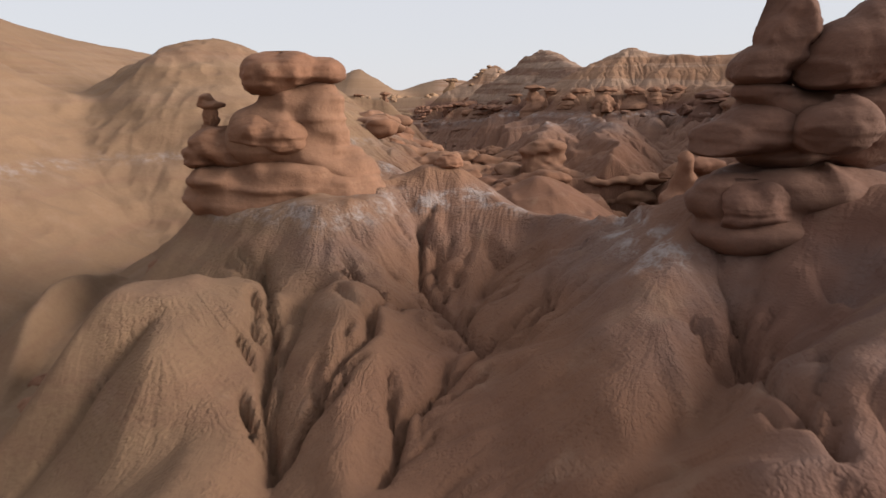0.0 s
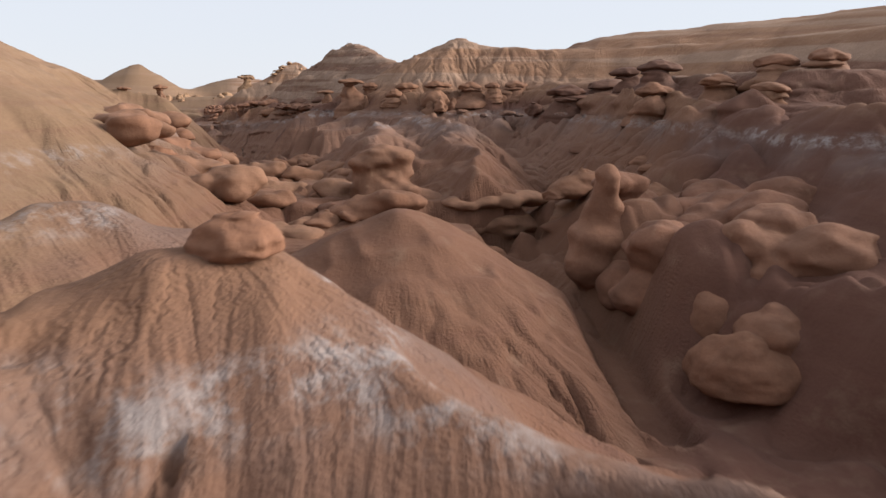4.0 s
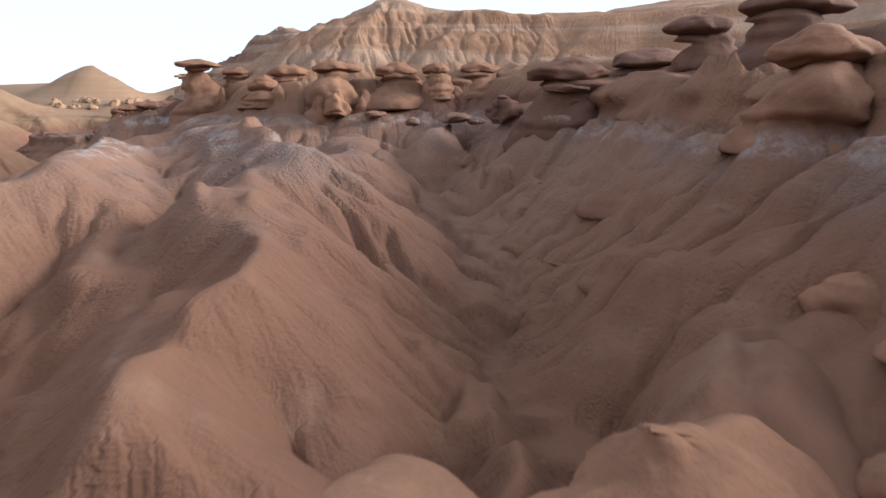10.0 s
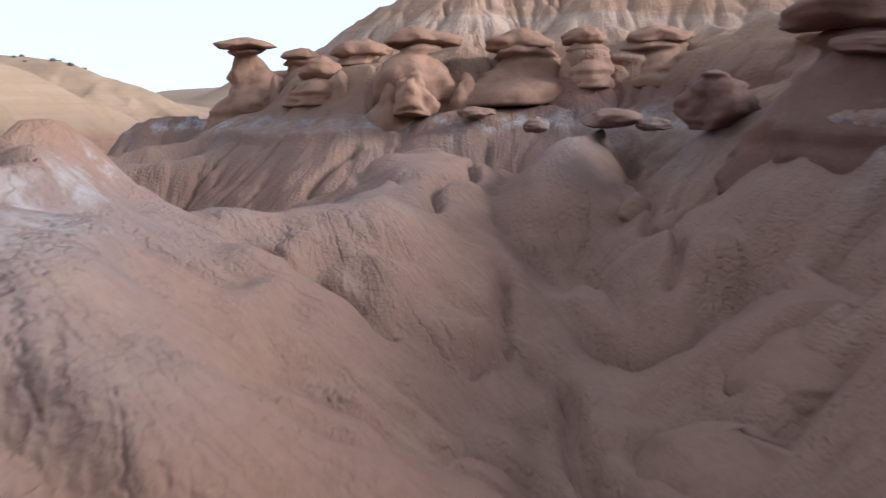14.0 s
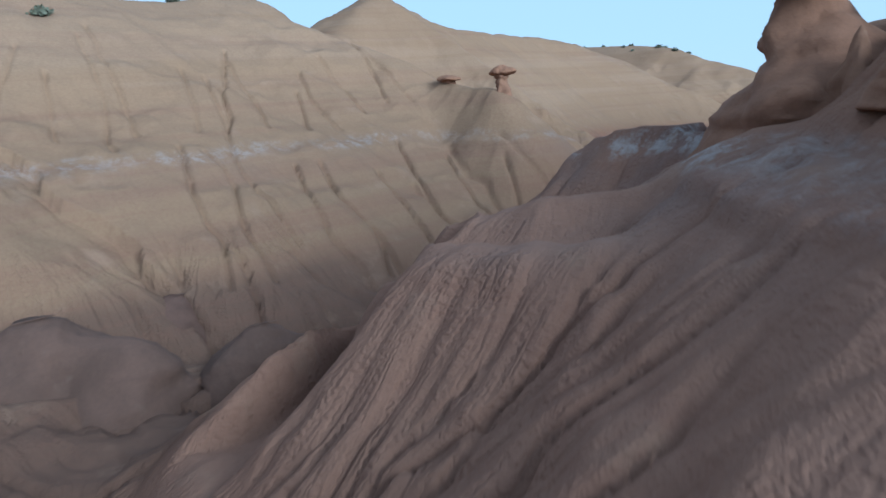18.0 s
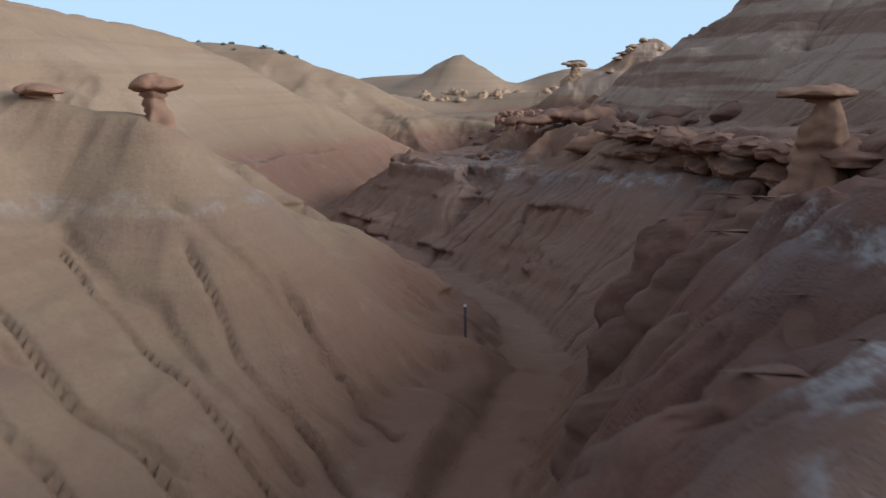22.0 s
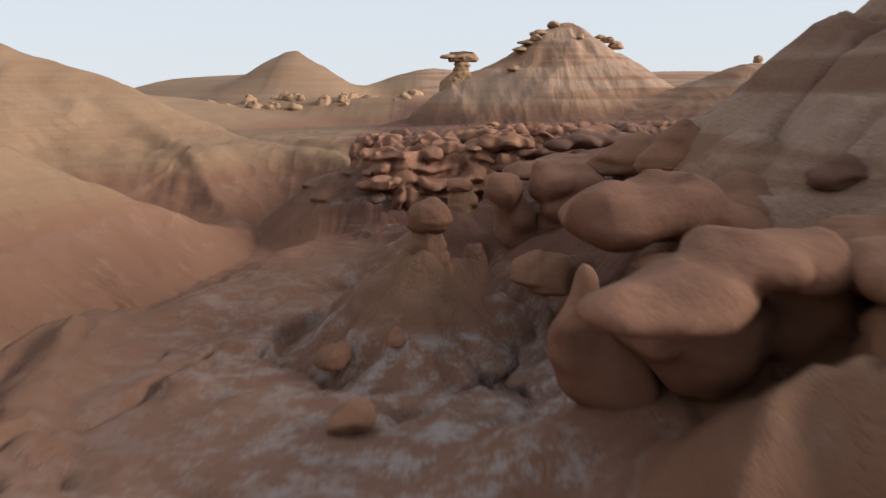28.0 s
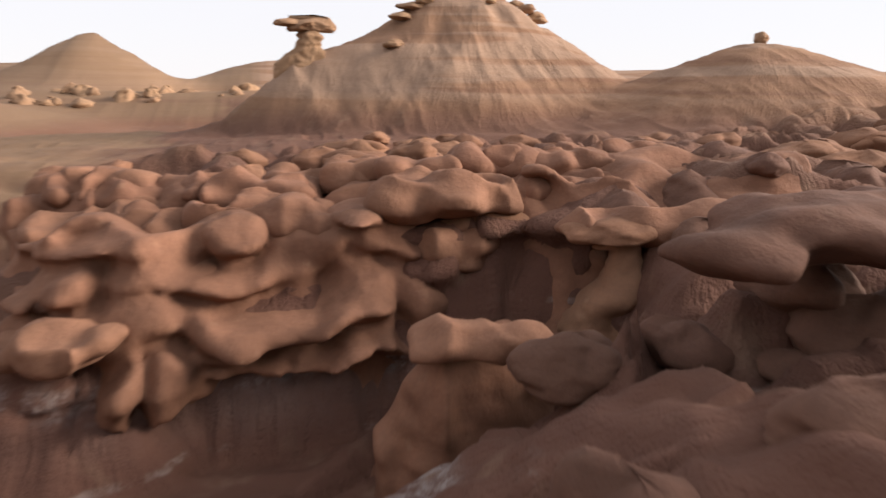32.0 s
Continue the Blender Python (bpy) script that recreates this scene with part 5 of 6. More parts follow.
for i, (x, y, z, w, d, hgt) in enumerate(((22.8, 61.4, 8.75, 2.6, 1.4, 0.35), (24.4, 61.2, 8.2, 2.4, 1.6, 0.9), (23.0, 61.6, 8.1, 2.2, 1.6, 0.9), (25.8, 60.6, 8.6, 2.8, 1.6, 0.4), (26.8, 60.2, 8.2, 2.6, 1.8, 1.0), (22.6, 61.0, 7.62, 2.8, 1.3, 0.3), (25.4, 60.0, 7.6, 3.0, 1.3, 0.3), (27.4, 58.0, 7.8, 2.8, 1.6, 0.35), (21.6, 64.4, 8.0, 2.0, 1.4, 1.2), (26.6, 60.6, 9.3, 3.0, 1.6, 0.5))):
    boulder(x, y, z, (w, d, hgt), 1240 + i, rz=20, nu=52, p=3.2, cuts=7, bite=0.7, mat=UMBER_SHADE, name="flat_rock", label="dark brown layer of the overhanging cliff band", category="rock slab", group="layers of the overhanging band")

# ---------- right bank of the gully ----------
BANK = "swollen boulders on the gully bank"
rock(((13.5, 42.9, 4.75, 0.55, 0.6, 0.24), (14.4, 43.1, 5.05, 0.95, 0.9, 0.5), (15.4, 43.4, 5.3, 0.95, 0.9, 0.55), (16.3, 43.8, 5.2, 0.7, 0.8, 0.45), (15.1, 43.4, 5.55, 0.5, 0.6, 0.35)), 161, nu=72, nv=36, rough=0.7, group=BANK, label="long smooth brown slab jutting over the gully")
rock(((14.6, 43.6, 2.6, 1.2, 1.0, 1.3), (15.2, 43.9, 3.6, 1.5, 1.2, 0.9), (16.0, 44.2, 3.0, 1.2, 1.0, 1.4)), 163, nu=64, nv=40, group=BANK, label="dark ribbed pedestal under the jutting slab", mat=STEM)
rock(((15.7, 39.9, 4.9, 0.9, 0.9, 0.55), (16.9, 40.1, 4.95, 0.95, 1.0, 0.62), (17.5, 40.3, 4.7, 0.7, 0.8, 0.5)), 167, nu=64, nv=32, rough=0.5, group=BANK)
for i, (x, y, z, w, d, hgt) in enumerate((
        (14.9, 41.2, 3.9, 2.4, 2.0, 2.2), (19.6, 44.8, 5.5, 1.6, 1.2, 0.7), (18.2, 45.8, 5.1, 0.75, 0.7, 0.7), (17.8, 43.0, 5.2, 1.8, 1.5, 0.7), (12.0, 28.0, 2.6, 3.0, 2.6, 1.8), (20.6, 46.6, 5.6, 2.4, 1.8, 1.0))):
    boulder(x, y, z, (w, d, hgt), 171 + i, rz=37 * i + 15, nu=56 if w > 2 else 40, rough=0.6, p=3.4, lip=-0.75, group=BANK)

SWOLLEN = "swollen rock masses of the gully bank"
massif("rock_pillar", ((12.25, 35.7, 6.36, 0.47, 0.46, 0.46), (12.25, 35.8, 5.8, 0.42, 0.42, 0.5), (12.4, 36.0, 5.1, 0.75, 0.75, 0.7), (12.6, 36.0, 4.2, 1.6, 1.1, 0.9), (12.1, 35.8, 3.3, 1.2, 1.0, 0.9), (13.7, 36.2, 3.8, 1.1, 0.9, 0.8), (12.8, 36.2, 2.6, 1.3, 1.0, 0.9)), 1401, 0.3, "brown pear-shaped rock with a small head and spreading foot", SWOLLEN, voxel=0.08, rough=0.8)
massif("rock_mass", ((13.6, 37.6, 5.85, 0.9, 0.75, 0.45), (14.5, 37.8, 5.8, 0.8, 0.75, 0.42), (14.2, 37.9, 5.0, 0.9, 0.8, 0.7), (14.6, 38.2, 4.0, 1.3, 1.1, 1.0), (15.4, 38.6, 4.9, 0.9, 0.9, 0.6)), 1402, 0.16, "smooth brown slabs on a swollen foot above the gully", SWOLLEN)
massif("rock_mass", ((12.6, 32.9, 4.45, 1.15, 1.1, 0.92), (12.3, 32.8, 3.1, 1.1, 1.0, 0.9), (13.9, 33.5, 4.0, 1.1, 1.1, 0.9), (12.4, 34.4, 2.9, 0.9, 1.0, 0.9), (13.2, 31.9, 3.0, 1.0, 1.0, 0.9)), 1403, 0.12, "bulging brown rock dome over the dark gully", SWOLLEN)
massif("rock_mass", ((18.8, 39.5, 5.05, 0.85, 0.8, 0.62), (20.5, 39.8, 5.2, 0.85, 1.0, 0.85), (22.3, 40.0, 5.6, 1.4, 1.3, 1.0), (19.6, 40.4, 4.2, 2.2, 1.2, 0.8)), 1404, 0.1, "row of rounded brown blocks parted by dark clefts", SWOLLEN)
massif("rock_mass", ((14.2, 31.0, 4.9, 1.1, 1.1, 0.8), (15.7, 31.6, 5.1, 1.3, 1.2, 0.9), (14.7, 30.4, 3.9, 1.3, 1.2, 1.0), (12.9, 30.4, 3.1, 1.1, 1.1, 0.9), (15.9, 29.6, 4.6, 1.4, 1.3, 1.1), (13.4, 28.4, 2.8, 1.4, 1.3, 1.1)), 1405, 0.14, "heap of grown-together swollen brown rocks", SWOLLEN)
massif("rock_mass", ((15.5, 34.6, 4.5, 1.4, 1.3, 0.9), (17.1, 35.4, 5.0, 1.5, 1.4, 0.9), (15.8, 36.4, 4.7, 1.1, 1.0, 0.8), (17.8, 37.4, 5.1, 1.3, 1.1, 0.8), (16.7, 33.2, 5.2, 1.5, 1.2, 0.9), (18.8, 34.6, 5.5, 1.5, 1.3, 0.8)), 1406, 0.25, "smooth swollen brown rocks round a bare chute", SWOLLEN)

# ---------- knobby field west of the gully ----------
rnd = random.Random(3)
massif("rock_buttress", ((7.0, 47.3, 5.2, 1.15, 0.9, 1.55), (7.5, 47.1, 6.25, 0.75, 0.75, 0.42), (6.3, 47.2, 6.2, 0.75, 0.75, 0.45), (5.7, 47.1, 5.85, 0.75, 0.75, 0.5), (6.0, 47.2, 4.9, 1.0, 0.85, 1.1), (7.0, 46.9, 4.2, 1.9, 1.2, 0.9), (5.4, 46.6, 3.8, 1.1, 0.9, 0.5), (8.7, 46.6, 3.9, 1.4, 1.0, 0.7), (7.2, 46.5, 3.2, 2.4, 1.1, 0.8)), 1411, 0.3, "blocky tan rock buttress with a rounded shoulder", mat=STEM, voxel=0.09)
massif("rock_ledge", ((10.2, 45.3, 4.15, 1.3, 0.9, 0.4), (11.7, 45.1, 4.25, 1.4, 0.95, 0.42), (13.1, 45.3, 4.2, 1.1, 0.9, 0.4), (10.0, 45.3, 3.1, 1.6, 0.9, 0.7), (12.2, 45.1, 3.0, 1.8, 0.9, 0.7)), 1412, 0.2, "jutting tan ledge at the foot of a pyramid-shaped stump", mat=STEM)
for i in range(16):
    x, y = -4.5 + 3.1 * (i % 4) + rnd.uniform(-0.8, 0.8), 44.5 + 3.4 * (i // 4) + rnd.uniform(-0.8, 0.8)
    z, lobes = ground_at(x, y), []
    for k in range(5):
        u, v, r = rnd.uniform(-1.5, 1.5), rnd.uniform(-0.8, 0.8), rnd.uniform(0.6, 1.25)
        lobes.append((x + u, y + v, z + rnd.uniform(-0.25, 0.35), r * 1.1, r * 0.9, r * rnd.uniform(0.36, 0.6)))
    massif("rock_mass", lobes, 1420 + i, 0.1, "low knobby mass of tan ledges and lumps", "knobby masses of the field", mat=STEM if i % 3 else CAP, voxel=0.11)
for i, (x, y, z, w, d, hgt) in enumerate(((8.2, 42.6, 3.3, 2.8, 1.8, 0.9), (6.0, 42.0, 3.5, 3.2, 2.0, 0.7), (10.6, 42.4, 2.3, 1.6, 1.2, 0.8), (5.4, 45.0, 4.0, 2.2, 1.6, 0.9), (3.6, 44.4, 3.9, 2.4, 1.6, 0.8))):
    boulder(x, y, z, (w, d, hgt), 190 + i, rz=8 * i, nu=52, rough=0.7, p=3.0, label="rounded tan ledge block at the gully head")
for i in range(34):
    x, y = rnd.uniform(-4, 6.0), rnd.uniform(47, 62)
    w = rnd.uniform(0.9, 2.8)
    boulder(x, y, None, (w, w * rnd.uniform(0.6, 0.9), w * rnd.uniform(0.25, 0.5)), 400 + i, rz=rnd.uniform(0, 360), nu=36, p=3.0, name="flat_rock", label="flat weathered sandstone slab lying in the knobby field", category="rock slab", group="slabs in the knobby field")

# ---------- slopes beside the ridge ----------
for i, (x, y, z, w, d, hgt) in enumerate(((18.9, 57.4, 4.8, 2.4, 2.6, 1.3), (19.2, 56.0, 4.7, 2.2, 1.6, 1.2), (20.2, 58.6, 5.5, 2.4, 2.0, 1.0), (20.4, 62.9, 6.2, 0.8, 0.7, 0.6), (20.1, 63.8, 6.4, 0.7, 0.6, 0.6), (19.6, 51.4, 5.0, 3.0, 2.2, 1.4), (20.8, 49.8, 5.8, 2.4, 1.8, 1.2), (19.0, 53.2, 4.5, 2.4, 1.8, 1.0), (21.4, 54.0, 6.0, 3.2, 2.4, 1.3), (17.9, 51.6, 4.2, 1.6, 1.3, 0.9))):
    boulder(x, y, z - 0.25, (w, d, hgt), 470 + i, rz=41 * i, nu=52, rough=0.5, p=3.2, lip=-0.85, label="smooth swollen clay boulder in the side gully", mat=EARTH)

# ---------- dark fins on the slope over the wash ----------
for i, lobes in enumerate((
        ((4.6, 82.7, 4.9, 1.1, 1.1, 1.3), (5.6, 82.9, 5.5, 1.2, 1.1, 1.1), (4.0, 82.6, 4.0, 1.0, 1.0, 1.3)),
        ((6.0, 83.6, 4.2, 1.6, 1.1, 1.7), (7.4, 83.9, 5.2, 1.5, 1.2, 1.5), (4.8, 83.4, 3.2, 1.2, 1.0, 1.4)),
        ((5.8, 85.7, 4.0, 1.5, 1.0, 1.6), (7.2, 86.0, 5.1, 1.6, 1.2, 1.5), (4.5, 85.6, 3.0, 1.1, 0.9, 1.3)),
        ((5.6, 88.0, 4.0, 1.5, 1.0, 1.6), (7.0, 88.3, 5.0, 1.6, 1.1, 1.5), (4.3, 87.8, 2.9, 1.0, 0.9, 1.2)),
        ((5.6, 90.9, 4.2, 1.0, 0.8, 1.8), (6.8, 91.3, 4.9, 1.4, 1.1, 1.5), (4.7, 91.0, 3.2, 0.9, 0.8, 1.2)))):
    rock(lobes, 1300 + i, nu=72, nv=48, rough=0.7, p=4.0, lip=-0.96, cuts=2, group="dark fins over the wash", label="dark folded rock fin on the slope over the wash", category="rock formation", mat=UMBER_SHADE)
for i, lobes in enumerate((
        ((5.7, 95.3, 4.0, 0.8, 1.0, 1.75), (6.6, 95.6, 4.3, 1.0, 1.2, 1.75), (7.8, 95.9, 4.8, 1.2, 1.3, 1.8), (5.1, 95.0, 3.0, 0.9, 1.0, 1.4)),
        ((6.3, 97.6, 3.9, 0.9, 0.9, 1.6), (7.4, 97.8, 4.4, 1.1, 1.1, 1.7), (8.6, 98.2, 4.9, 1.2, 1.2, 1.8)),
        ((7.0, 93.6, 4.6, 1.1, 0.9, 1.6), (8.2, 93.8, 5.2, 1.2, 1.1, 1.6), (6.0, 93.4, 3.6, 0.9, 0.8, 1.3)))):
    rock(lobes, 1340 + i, nu=80, nv=52, rough=0.75, p=4.6, lip=-0.96, cuts=3, bite=0.8, mat=UMBER_SHADE, group="dark fins over the wash", label="dark folded rock fin with a rounded head", category="rock formation")

# ---------- domes and ledges in the wash ----------
for i, lobes in enumerate((((-3.4, 70.4, 2.7, 2.0, 2.3, 1.4), (-1.9, 71.8, 2.3, 1.5, 1.8, 1.2)), ((-0.8, 74.6, 2.2, 1.3, 1.8, 1.1), (0.2, 76.4, 1.9, 1.0, 1.4, 0.9)), ((-4.8, 74.4, 2.6, 1.2, 1.6, 0.9), (-4.0, 75.6, 2.4, 1.0, 1.2, 0.8)))):
    rock(lobes, 1320 + i, nu=64, nv=36, rough=0.6, p=3.0, lip=-0.95, mat=DARK, label="dark brown rock dome in the bed of the wash")
boulder(-5.0, 114.0, 1.9, (1.0, 0.5, 0.9), 1326, rz=40, nu=40, rough=1.2, label="tilted brown slab in the wash")

# ---------- dark overhanging ledge ----------
for i in range(20):
    lay = i // 10
    f = (i % 10 + rnd.uniform(-0.3, 0.3)) / 9
    x, y = 5.2 + 4.6 * max(f, 0) ** 1.3, 110.8 - 14 * f
    w = rnd.uniform(2.4, 4.0)
    z = (6.45, 7.3)[lay] + 0.3 * f + rnd.uniform(-0.12, 0.12)
    boulder(x + (0.6, 0.4)[lay] + rnd.uniform(-0.3, 0.3), y, z, (w, w * rnd.uniform(0.45, 0.65), rnd.uniform(0.6, 0.95)), 500 + i, rz=rnd.uniform(70, 115), nu=60, p=2.2, rough=1.7, lip=-0.45, cuts=8, bite=0.66, mat=LEDGE_ROCK, name="flat_rock", label="brown jagged slab of the overhanging ledge", category="rock slab", group="slabs of the overhanging ledge")

# ---------- boulder bench ----------
BENCH = "swollen boulders on the bench"
for i, (seed, lobes) in enumerate((
        (541, ((3.05, 121.7, 6.6, 0.95, 1.2, 1.0), (1.9, 121.4, 6.35, 1.0, 1.1, 0.75), (1.3, 121.3, 6.5, 0.6, 0.9, 0.5))),
        (543, ((1.7, 124.8, 7.35, 1.1, 1.2, 0.6), (2.6, 125.0, 7.4, 1.0, 1.2, 0.65), (3.5, 125.0, 7.2, 0.8, 1.0, 0.45))),
        (545, ((2.2, 123.6, 6.75, 0.6, 0.6, 0.16), (3.2, 123.7, 6.75, 0.9, 0.7, 0.2))),
        (547, ((0.42, 130.8, 6.95, 0.5, 0.6, 0.5), (0.65, 131.2, 6.5, 0.5, 0.6, 0.5), (0.8, 131.2, 5.9, 0.55, 0.7, 0.9))),
        (549, ((1.5, 130.7, 7.05, 0.62, 0.8, 0.52), (2.2, 130.9, 7.0, 0.72, 0.8, 0.55), (1.9, 130.7, 6.45, 0.6, 0.7, 0.5), (2.0, 131.2, 5.8, 0.8, 0.8, 1.0))),
        (551, ((1.6, 134.7, 6.9, 0.75, 0.9, 0.3), (2.9, 135.0, 6.95, 1.2, 1.3, 0.48), (4.2, 135.2, 6.9, 1.3, 1.3, 0.6))),
        (553, ((4.0, 141.0, 6.4, 0.9, 1.0, 0.5), (5.4, 141.2, 6.5, 1.3, 1.4, 0.6), (7.0, 141.4, 6.4, 1.4, 1.4, 0.7))),
        (555, ((5.0, 147.2, 6.7, 1.0, 1.0, 0.35), (6.3, 147.4, 6.85, 1.3, 1.2, 0.45), (7.8, 147.4, 6.8, 1.4, 1.3, 0.5))),
        (557, ((0.8, 119.9, 7.3, 0.8, 0.9, 0.35), (1.7, 120.2, 7.6, 0.7, 0.8, 0.35), (2.4, 120.6, 7.5, 0.7, 0.8, 0.4))),
        (559, ((3.6, 119.6, 7.5, 1.0, 1.1, 0.45), (4.6, 119.8, 7.6, 0.9, 1.0, 0.5))),
        (561, ((0.3, 121.4, 6.2, 0.4, 0.4, 0.9), (0.35, 121.4, 7.0, 0.22, 0.25, 0.35), (0.7, 121.5, 5.8, 0.6, 0.6, 0.6))))):
    massif("boulder", lobes, seed, 0.16, LABELS[seed % 4 // 2], BENCH, UMBER_SHADE if i in (6, 7) else None, 0.09, 1.2, 0.8, 0.14)
for i, (x, y, z, w, d, hgt) in enumerate(((4.6, 128.0, 7.2, 3.0, 2.4, 1.1), (6.2, 131.4, 7.2, 3.4, 2.6, 1.1), (6.8, 137.2, 6.9, 3.6, 2.8, 1.2), (8.6, 144.2, 6.6, 3.8, 2.8, 1.2), (3.6, 138.4, 6.2, 2.2, 1.8, 1.0), (2.6, 144.6, 5.0, 2.2, 1.8, 1.0), (4.8, 144.4, 5.8, 2.2, 1.8, 1.0), (3.4, 148.4, 4.9, 1.8, 1.4, 1.0), (0.8, 126.0, 6.0, 1.6, 1.4, 0.9), (1.2, 137.4, 5.6, 1.8, 1.6, 0.9), (-2.8, 122.6, 4.8, 1.0, 0.8, 0.5), (-3.4, 125.0, 4.8, 1.1, 0.8, 0.45), (-2.2, 125.4, 5.0, 0.7, 0.6, 0.4), (-3.9, 116.2, 4.0, 1.0, 0.8, 0.6))):
    boulder(x, y, z, (w, d, hgt), 570 + i, rz=26 * i, nu=52, rough=0.55, p=3.2, lip=-0.65, group=BENCH, mat=UMBER_SHADE if y > 135 else None)
composed("mushroom_rock", -1.6, 127.1, 5.0, "small mushroom rock with a round tan cap on a thick stem", (
    ("stem", STEM, ((-1.6, 127.1, 5.6, 0.56, 0.54, 0.6), (-1.6, 127.1, 6.1, 0.42, 0.4, 0.6), (-1.6, 127.1, 6.5, 0.35, 0.34, 0.5)), 0.8, ""),
    ("cap", CAP, ((-1.6, 127.1, 6.95, 0.44, 0.42, 0.36), (-1.5, 127.1, 7.05, 0.34, 0.34, 0.3)), 0.4, "")))
composed("mushroom_rock", -0.7, 133.1, 5.6, "small blocky mushroom rock on a ribbed cone", (
    ("stem", STEM, ((-0.7, 133.1, 5.95, 0.44, 0.42, 0.5), (-0.7, 133.1, 6.4, 0.3, 0.3, 0.42), (-0.45, 133.2, 6.4, 0.28, 0.26, 0.26)), 0.6, ""),
    ("cap", CAP, ((-0.8, 133.1, 6.78, 0.33, 0.32, 0.2), (-0.6, 133.1, 6.78, 0.3, 0.3, 0.2)), 0.5, "")))
for i in range(150):
    y = rnd.uniform(112, 156)
    x = rnd.uniform(3.4, 14)
    w = rnd.uniform(1.2, 3.2)
    if ground_at(x, y) > 8.2:
        continue
    boulder(x, y, None, (w, w * rnd.uniform(0.65, 0.9), w * rnd.uniform(0.35, 0.55)), 600 + i, rz=rnd.uniform(0, 360), nu=36, rough=0.7, group=BENCH, mat=UMBER_SHADE if x > 5 else None)

# ---------- end cliff ----------
STEPS = "slabs of the stepped cliff"


def stepped_cliff(voxel=0.09):
    """A rock face of five beds, each overhanging the softer one under it, cut into noses by clefts."""
    lo = np.array((-6.4, 149.6, 1.0))
    P = np.meshgrid(np.arange(-6.4, 11.0, voxel), np.arange(149.6, 157.6, voxel), np.arange(1.0, 7.4, voxel), indexing="ij")
    x = P[0] + 0.22 * noise3(P[0] / 0.8, P[1] / 0.8, P[2] / 0.6, 901)
    z = P[2] + 0.16 * noise3(P[0] / 1.1, P[1] / 1.1, P[2] / 0.9, 902)
    face = np.interp(x, (-6.4, -5.4, -4.6, -3, -1, 1.4, 2.6, 3.6, 4.3, 5.0, 6.5, 9, 11), (157.0, 154.4, 153.2, 152.6, 153.3, 152.9, 153.4, 154.8, 154.8, 152.8, 151.9, 151.1, 150.4))
    face = face + np.interp(z, (1.0, 3.3, 4.3, 5.2, 6.0, 6.6), (-0.1, 0.1, 0.6, 1.2, 1.7, 2.6))
    edges = [1.0] + [e + 0.05 * np.clip(x, -5, 5) + 0.4 * noise3(x / 1.3, P[1] * 0, P[1] * 0, 910 + k) for k, e in enumerate((3.0, 3.75, 4.7, 5.5, 6.2))] + [8.0]
    for k in range(6):
        f = np.clip((z - edges[k]) / (edges[k + 1] - edges[k]), 0, 1)
        inside = (z >= edges[k]) & (z < edges[k + 1])
        size = (0.9, 0.8, 1.3, 1.0, 1.2, 1.0)[k]
        nose = np.abs(noise3(x / size + 17.0 * k, P[1] / 4, P[2] / 1.6, 920 + k)) ** 0.5
        lip = np.clip((f - 0.3) / 0.16, 0, 1) * (1 - 0.55 * np.clip((f - 0.6) / 0.4, 0, 1) ** 1.6)
        reach = 0.35 + 0.85 * noise3(x / 1.1 + 5.0 * k, P[1] / 5, P[2] * 0, 930 + k)
        face = face - inside * ((0.25 if k == 0 else 1.0) * nose + (0.1 if k == 0 else 1.0) * np.clip(reach, 0.0, 0.9) * lip)
    F = 0.6 * (face - P[1]) + 0.07 * noise3(P[0] / 0.35, P[1] / 0.35, P[2] / 0.5, 940) - 0.12 * (0.3 - np.abs(noise3(P[0] / 1.2, P[1] / 1.2, P[2] / 0.9, 943))) + 0.03 * noise3(P[0] / 0.16, P[1] / 0.5, P[2] / 0.9, 941)
    F = np.maximum(F, P[2] - 6.1 - 0.07 * P[0] - 0.5 * noise3(P[0] / 1.3, P[1] / 1.3, P[2] * 0, 942))
    F = (F + np.roll(F, 1, 0) + np.roll(F, -1, 0) + np.roll(F, 1, 2) + np.roll(F, -1, 2)) / 5
    F[[0, -1]] = F[:, [0, -1]] = F[:, :, [0, -1]] = 0.1
    verts, quads = skin(F, lo, voxel)
    base = np.array((0, 153.0, 1.0))
    ob = new("cliff", mesh_of("cliff", verts - base, quads, BANK_ROCK))
    ob.matrix_world = pose(*base)
    return tagged(ob, "brown stepped cliff of overhanging beds with dark clefts", "cliff")


stepped_cliff()
